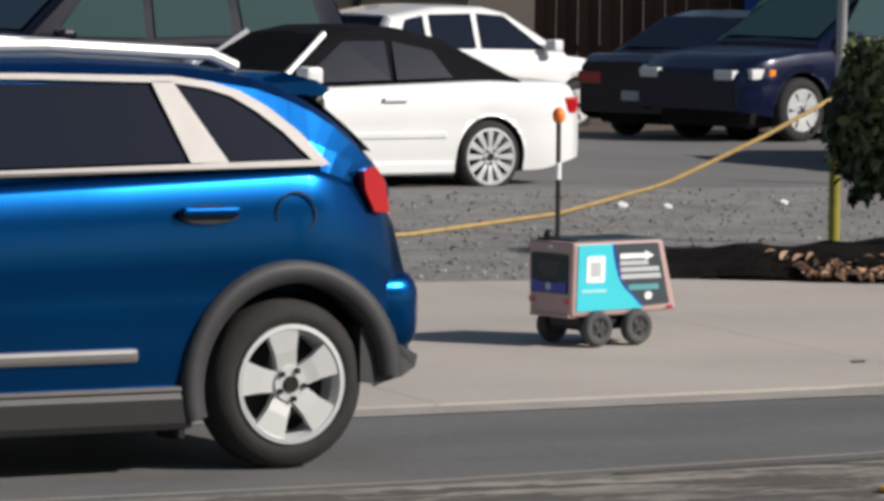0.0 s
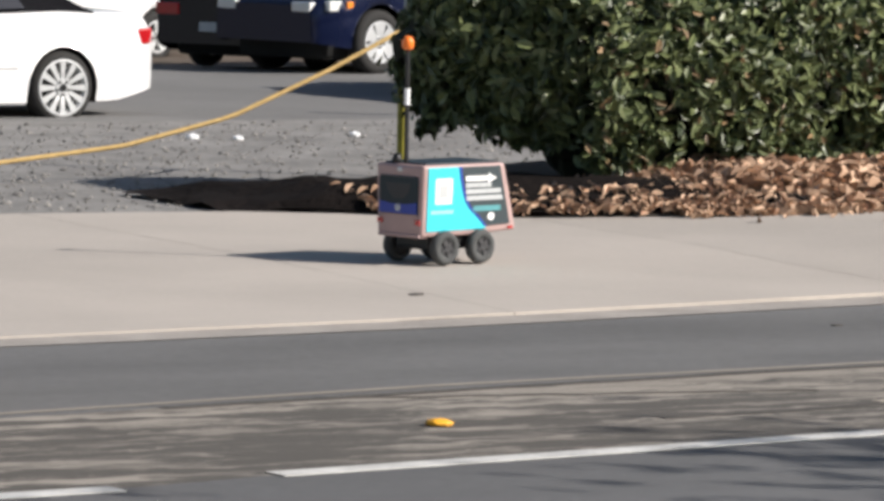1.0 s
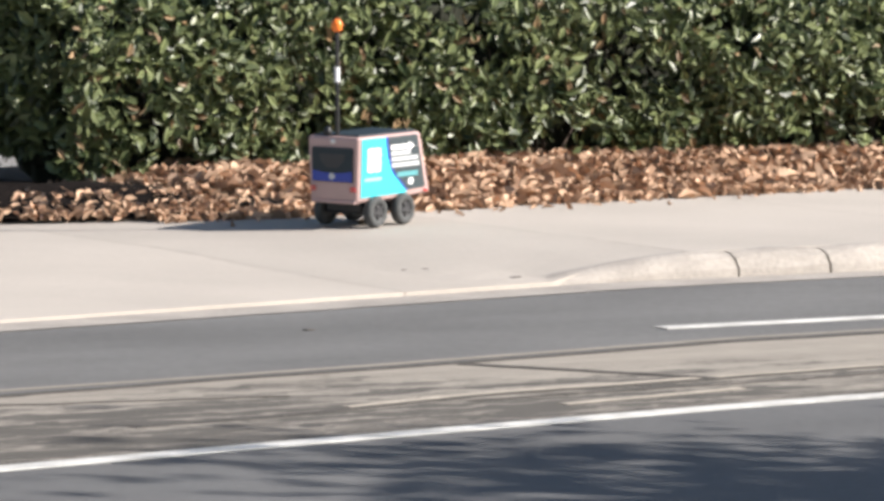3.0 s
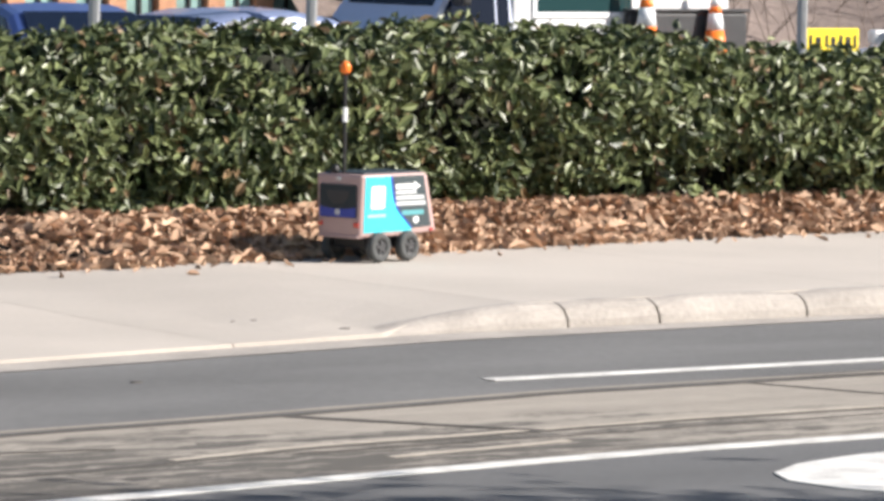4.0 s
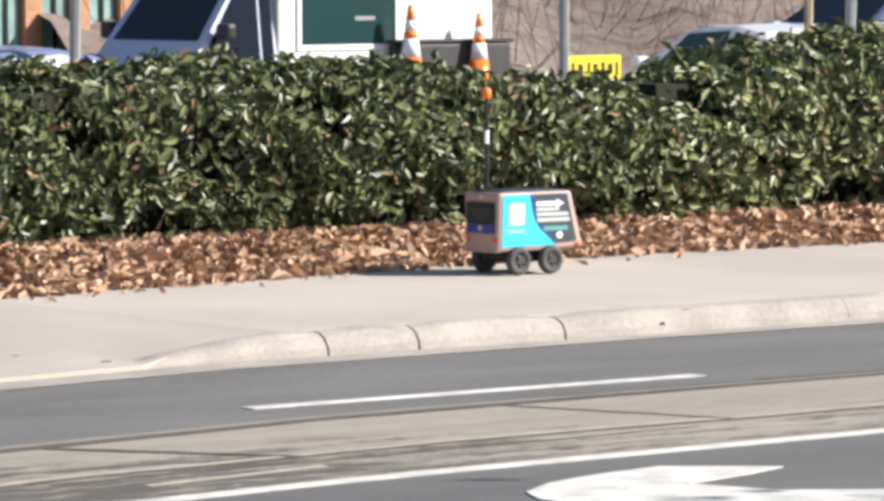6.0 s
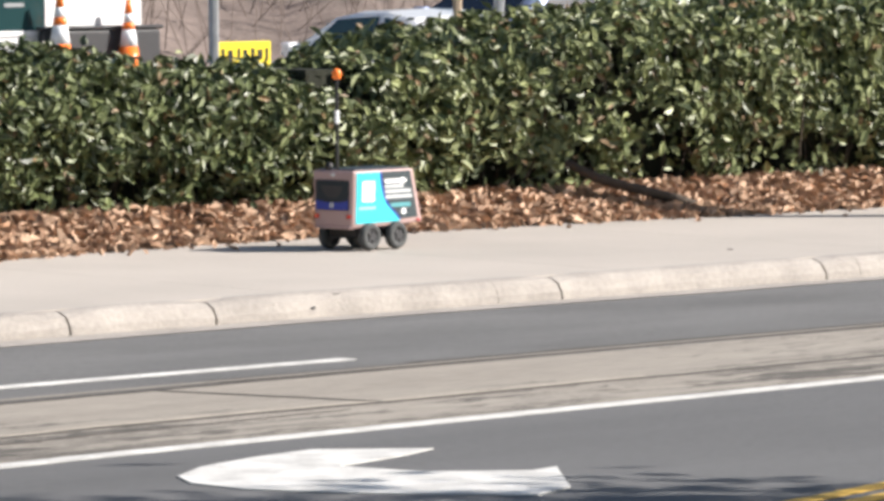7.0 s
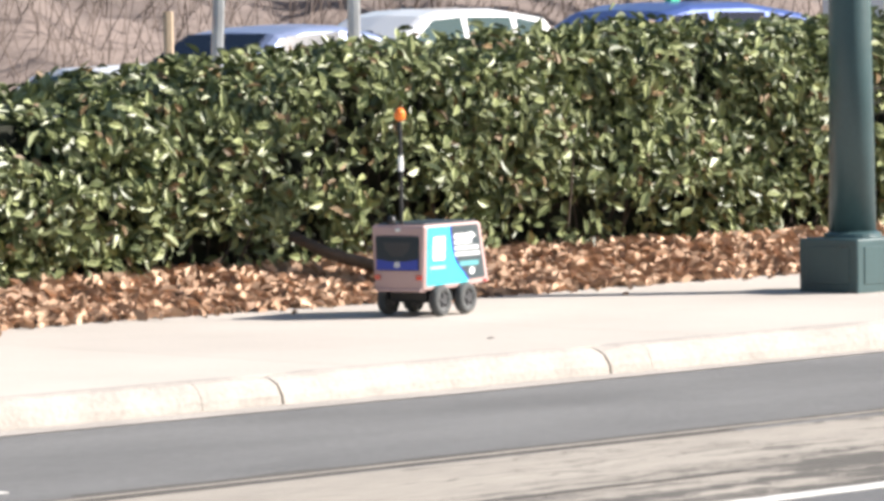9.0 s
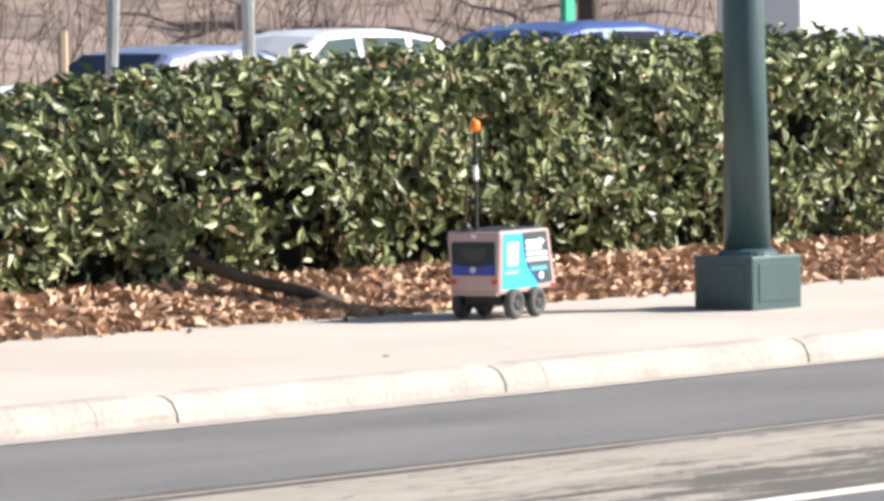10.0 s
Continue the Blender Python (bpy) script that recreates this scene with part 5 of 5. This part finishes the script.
def hedge_place(x0, x1, umax=0.85, deep=0.28):
    def place(rnd, count):
        P, N = [], []
        while len(P) < count:
            x, u = rnd.uniform(x0, x1), rnd.uniform(0, umax)
            # gaps where the twiggy inside shows
            if noise.noise((x * 2.4, u * 7.5, 3.3)) < -0.2 and rnd.rand() < 0.85:
                continue
            if x > 18.6 and u < 0.17 and noise.noise((x * 1.5, 8.8, u * 3)) > -0.05 and rnd.rand() < 0.85:
                continue
            p, n = hedge_shape(x, u)
            d = rnd.rand() ** 2 * deep
            P.append((p[0] + rnd.normal(0, 0.03), p[1] - n[1] * d * 1.0 + rnd.normal(0, 0.03), p[2] - max(n[2], 0) * d * 0.5 + rnd.normal(0, 0.035)))
            N.append(n)
        return np.array(P), np.array(N, float)
    return place


def end_place(rnd, count):
    """The rounded free end of the hedge, hollow underneath."""
    P, N = [], []
    while len(P) < count:
        a, z = rnd.uniform(-1.3, 1.6), rnd.uniform(0.42, 1.5)
        lift = 0.55 if a > -0.9 else 0.3
        if z < lift + 0.25 * noise.noise((a * 2, 1, 0)):
            continue
        r = (0.85 - 0.25 * abs(z - 0.95)) * (1 + 0.2 * noise.noise((a * 2, z * 3, 2)))
        n = (-math.cos(a), math.sin(a), 0.25)
        P.append((16.4 - r * math.cos(a) * 0.95 + rnd.normal(0, 0.06), 24.75 + 0.95 * math.sin(a) * r / 0.85 + rnd.normal(0, 0.06), z))
        N.append(n)
    return np.array(P), np.array(N, float)


hedge = thing("hedge", Matrix(), "clipped evergreen hedge with glossy leaves and some faded ones", "hedge")
leaf_mesh("foliage", 22500, hedge_place(16.05, 24.2), 0.1, M_LEAF, hedge, seed=3)
# from x = 23.8 on the leaves take a paler yellow-green
leaf_mesh("pale_foliage", 24500, hedge_place(23.8, 34.0), 0.112, M_LEAFPALE, hedge, "paler leaves of the farther stretch", seed=13)
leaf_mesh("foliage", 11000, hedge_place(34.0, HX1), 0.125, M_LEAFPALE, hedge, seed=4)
leaf_mesh("foliage", 4600, end_place, 0.115, M_LEAF, hedge, seed=5)
leaf_mesh("faded_foliage", 1900, hedge_place(15.95, 34.0, 0.8, 0.1), 0.095, M_LEAFBROWN, hedge, "faded brown leaves", seed=6)


def fill_place(rnd, count):
    return rnd.uniform((16.05, 23.75, 0.4), (17.0, 25.0, 1.45), (count, 3)), rnd.normal(0, 1, (count, 3)) + (-0.6, -0.4, 0.3)


leaf_mesh("foliage", 1700, fill_place, 0.115, M_LEAF, hedge, seed=15)
# dense shaded inside of crossing twigs
_rn = random.Random(12)
_tw = bmesh.new()
for _i in range(900):
    _x = 16.5 + 20 * _rn.random()
    _y = _rn.uniform(23.5, 24.8)
    _p = Vector((_x, _y, 0.12))
    _pts = [_p]
    for _s in range(3):
        _p = _p + Vector((_rn.uniform(-0.22, 0.22), _rn.uniform(-0.2, 0.15), _rn.uniform(0.2, 0.48)))
        _p.z = min(_p.z, hedge_top(_x) - 0.12)
        _pts.append(_p)
    tube(_pts, [0.016, 0.011, 0.008, 0.004], 4, _tw, False)
tagged(part("twig_growth", _tw, M_TWIG, hedge, "brown twiggy stems"), kind="stuff")
# added boxes and lumps whose near-black colour gives the hedge its inner shade
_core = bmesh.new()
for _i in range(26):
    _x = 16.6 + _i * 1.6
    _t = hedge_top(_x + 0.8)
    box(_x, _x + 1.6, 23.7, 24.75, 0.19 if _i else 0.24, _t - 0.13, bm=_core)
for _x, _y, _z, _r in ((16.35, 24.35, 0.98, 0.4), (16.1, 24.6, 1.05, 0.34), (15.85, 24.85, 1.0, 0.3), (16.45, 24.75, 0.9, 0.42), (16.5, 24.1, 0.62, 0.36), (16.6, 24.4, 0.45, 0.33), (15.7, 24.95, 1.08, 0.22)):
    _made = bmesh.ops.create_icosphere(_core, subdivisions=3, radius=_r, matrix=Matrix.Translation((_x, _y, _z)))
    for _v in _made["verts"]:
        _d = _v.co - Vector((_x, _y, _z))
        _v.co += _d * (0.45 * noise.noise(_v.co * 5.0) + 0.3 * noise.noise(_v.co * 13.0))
part("inner_growth", _core, M_HEDGE_SHADE, hedge, "near-black filler for the shade inside the hedge")

# leaf litter bed
MULCH_BED = strip("mulch_bed", MULCH_Y, [(-60, 24.0), (14.1, 23.9), (15.2, 25.6), (140, 26.0)], M_SOIL, x0=15.0, x1=100, label="dark soil bed under the hedge", category="soil", across=8, step=0.4,
                  zf=lambda x, y: pave_z(x, y) + 0.012 + 0.065 * min(1, max(0, (x - 15.6) / 1.2)) * min(1, max(0, (y - lerp(x, MULCH_Y)) / 0.3)) + 0.02 * noise.noise((x * 2, y * 2, 0)))


# a low mound of damp soil at the free end of the hedge, hedge shade in its colour
strip("soil_mound", [(x, y + 0.03) for x, y in MULCH_Y], [(12.4, 24.3), (13.2, 25.3), (14.5, 25.6), (17.2, 24.6)], M_SHADESOIL, x0=13.7, x1=17.1, label="low mound of damp soil darkened for the hedge's shade", category="soil", across=14, step=0.12,
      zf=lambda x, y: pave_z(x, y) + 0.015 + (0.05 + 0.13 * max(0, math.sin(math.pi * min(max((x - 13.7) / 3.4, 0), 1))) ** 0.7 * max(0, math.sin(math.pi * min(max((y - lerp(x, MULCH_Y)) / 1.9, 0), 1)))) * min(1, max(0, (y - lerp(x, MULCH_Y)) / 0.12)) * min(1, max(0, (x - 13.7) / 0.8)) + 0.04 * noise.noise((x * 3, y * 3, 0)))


def litter_place(x0, x1):
    def place(rnd, count):
        x = rnd.uniform(x0, x1, count)
        y0 = np.interp(x, [p[0] for p in MULCH_Y], [p[1] for p in MULCH_Y])
        w = rnd.beta(1.0, 1.35, count) * np.maximum(1.2, 23.75 - y0) - 0.06
        y = y0 + w + 0.06 * rnd.normal(0, 1, count)
        z = np.array([pave_z(a, b) for a, b in zip(x, y)]) + 0.02 + 0.20 * np.clip(w / 0.7, 0, 1) * np.clip((x - 15.2) / 1.5, 0.3, 1) * rnd.uniform(0.4, 1, count)
        return np.stack([x, y, z], 1), np.tile((0.0, -0.35, 1.0), (count, 1))
    return place


_ll = leaf_mesh("leaf_litter", 24000, litter_place(16.0, 36), 0.118, M_LITTER, None, curl=0.6, seed=8)
tagged(_ll, "thick brown fallen-leaf litter under the hedge", "leaf litter", kind="stuff")
_ll = leaf_mesh("leaf_litter", 2600, litter_place(36, 56), 0.13, M_LITTER, None, curl=0.6, seed=9)
tagged(_ll, "thick brown fallen-leaf litter under the hedge", "leaf litter", kind="stuff")



def mound_litter(rnd, count):
    x = 16.4 - 1.9 * rnd.rand(count) ** 1.8
    w = rnd.exponential(0.16, count)
    y = np.interp(x, [p[0] for p in MULCH_Y], [p[1] for p in MULCH_Y]) + w
    z = np.array([pave_z(a, b) for a, b in zip(x, y)]) + 0.04 + 0.3 * np.minimum(w, 0.35)
    return np.stack([x, y, z], 1), np.tile((0.0, -0.3, 1.0), (count, 1))


_ll = leaf_mesh("mound_litter", 520, mound_litter, 0.09, M_LITTER, None, curl=0.5, seed=18)
tagged(_ll, "brown leaves scattered along the dark soil mound", "leaf litter", kind="stuff")

# loose stones on the gravel
_rs = np.random.RandomState(31)
_n = 5200
_px = _rs.uniform(9, 26, _n)
_py = 24.2 + 9.0 * _rs.rand(_n) ** 1.2
_sz = 0.01 + 0.016 * _rs.rand(_n) ** 3
_oct = np.array([(1, 0, 0), (0, 1, 0), (-1, 0, 0), (0, -1, 0), (0, 0, 0.75), (0, 0, -0.75)])
_vv = np.stack([_px, _py, np.array([lot_z(a, b) for a, b in zip(_px, _py)]) + 0.026], 1)[:, None] + _oct[None] * _sz[:, None, None] * _rs.uniform(0.6, 1.4, (_n, 1, 3))
_ff = np.array([(0, 1, 4), (1, 2, 4), (2, 3, 4), (3, 0, 4), (1, 0, 5), (2, 1, 5), (3, 2, 5), (0, 3, 5)])
_ob = from_lists("loose_gravel", _vv.reshape(-1, 3).tolist(), (np.arange(_n)[:, None, None] * 6 + _ff[None]).reshape(-1, 3).tolist(), M_PEBBLE)
tagged(_ob, "loose grey stones scattered over the gravel", "gravel", kind="stuff")

# a few leaves blown onto the pavement
def stray_place(rnd, count):
    x = rnd.uniform(16.0, 34, count)
    y = np.interp(x, [p[0] for p in MULCH_Y], [p[1] for p in MULCH_Y]) - rnd.exponential(0.12, count)
    z = np.array([pave_z(a, b) for a, b in zip(x, y)]) + 0.012
    return np.stack([x, y, z], 1), np.tile((0.0, -0.1, 1.0), (count, 1))


_ll = leaf_mesh("stray_litter", 420, stray_place, 0.08, M_LITTER, None, curl=0.35, seed=10)
tagged(_ll, "dry leaves blown along the pavement edge", "leaf litter", kind="stuff")


# ---- a broad evergreen street tree beside the road, whose shade falls on the near lane ----
def street_tree(m, seed, height, spread, count):
    ob = thing("street_tree", m, "broad evergreen street tree shading the near lane", "tree")
    rnd = random.Random(seed)
    bm = tube([(0, 0, -0.1), (0.05, 0.02, 1.5), (0.0, 0.1, height * 0.55), (0.1, 0.1, height * 0.8)], [0.22, 0.17, 0.13, 0.06], 10)
    part("trunk", bm, M_BARK, ob, "", True)
    tips = []
    lb = bmesh.new()
    for k in range(26):
        a, z = rnd.uniform(0, 6.283), height * rnd.uniform(0.45, 0.8)
        r = spread * rnd.uniform(0.5, 1.0)
        e = Vector((r * math.cos(a), r * math.sin(a), z + rnd.uniform(0.3, 1.3)))
        tube([(0, 0.05, z - 0.4), e * 0.5 + Vector((0, 0, z * 0.42)), e], [0.06, 0.04, 0.012], 5, lb, False)
        tips += [e, e * 0.7 + Vector((0, 0, z * 0.25))]
    part("branchwork", lb, M_BARK, ob)

    def place(rs, n):
        c = np.array([tuple(t) for t in tips])[rs.randint(0, len(tips), n)]
        P = c + rs.normal(0, 1, (n, 3)) * (0.55, 0.55, 0.32)
        return P, rs.normal(0, 1, (n, 3)) + (0, 0, 0.8)

    leaf_mesh("crown", count, place, 0.2, M_LEAF, ob, seed=seed)
    return ob


street_tree(pose(18.2, 1.9, 0), 21, 7.4, 4.1, 12000)



def motions():
    """The robot rolls along the pavement, tilting with the ground; its wheels turn with the way it has gone."""
    centre = [(0, 11.436, 19.865), (0.5, 12.35, 19.99), (1, 13.315, 20.20), (1.5, 14.25, 20.42), (2, 15.158, 20.622), (2.5, 15.99, 20.86), (3, 16.885, 21.147), (4.5, 19.303, 21.844), (5, 19.896, 21.699), (6.5, 22.445, 21.506), (7, 23.22, 21.44), (7.5, 23.936, 21.40), (8, 24.70, 21.40), (8.5, 25.396, 21.381), (9, 26.24, 21.40), (9.5, 27.06, 21.42), (10, 27.908, 21.503)]
    head = [(0, 13.7), (1, 15), (2, 17.8), (3, 19.2), (3.7, 17), (4.5, 5.7), (5, -5.8), (5.6, -4.5), (6.5, 1.4), (7.5, 9.8), (8.5, 10), (10, 12.4)]
    ts = [i * 0.1 for i in range(101)]
    tn = np.array([p[0] for p in centre])
    k = np.exp(-0.5 * (np.arange(-6, 7) / 1.3) ** 2)
    k /= k.sum()
    soft = lambda vals: np.convolve(np.concatenate([vals[0] - (vals[1:7] - vals[0])[::-1], vals, vals[-1] - (vals[-7:-1] - vals[-1])[::-1]]), k, "valid")
    px = soft(np.interp(ts, tn, [p[1] for p in centre]))
    py = soft(np.interp(ts, tn, [p[2] for p in centre]))
    ha = soft(np.interp(ts, [p[0] for p in head], [float(p[1]) for p in head]))
    rows, gone, spin = [], 0.0, []
    for i, t in enumerate(ts):
        h = radians(ha[i])
        c, s = math.cos(h), math.sin(h)
        if i:
            gone += math.hypot(px[i] - px[i - 1], py[i] - py[i - 1])
        # ground heights under the two axles give height and tilt
        za = pave_z(px[i] - 0.181 * c, py[i] - 0.181 * s)
        zf = pave_z(px[i] + 0.087 * c, py[i] + 0.087 * s)
        tilt = math.atan2(zf - za, 0.268)
        rows.append((t, pose(px[i], py[i], za + 0.181 * math.tan(tilt) + 0.002, 0, -math.degrees(tilt), math.degrees(h))))
        spin.append(math.degrees(gone / 0.094))
    walk(ROBOT, rows)
    for w in ROBOT_WHEELS:
        base = w.matrix_basis.copy()
        sgn = 1 if base.translation.y < 0 else -1
        dense = []
        for i in range(151):
            t = i / 15
            dense.append((t, base @ pose(0, 0, 0, 0, sgn * float(np.interp(t, ts, spin)), 0)))
        walk(w, dense)


motions()
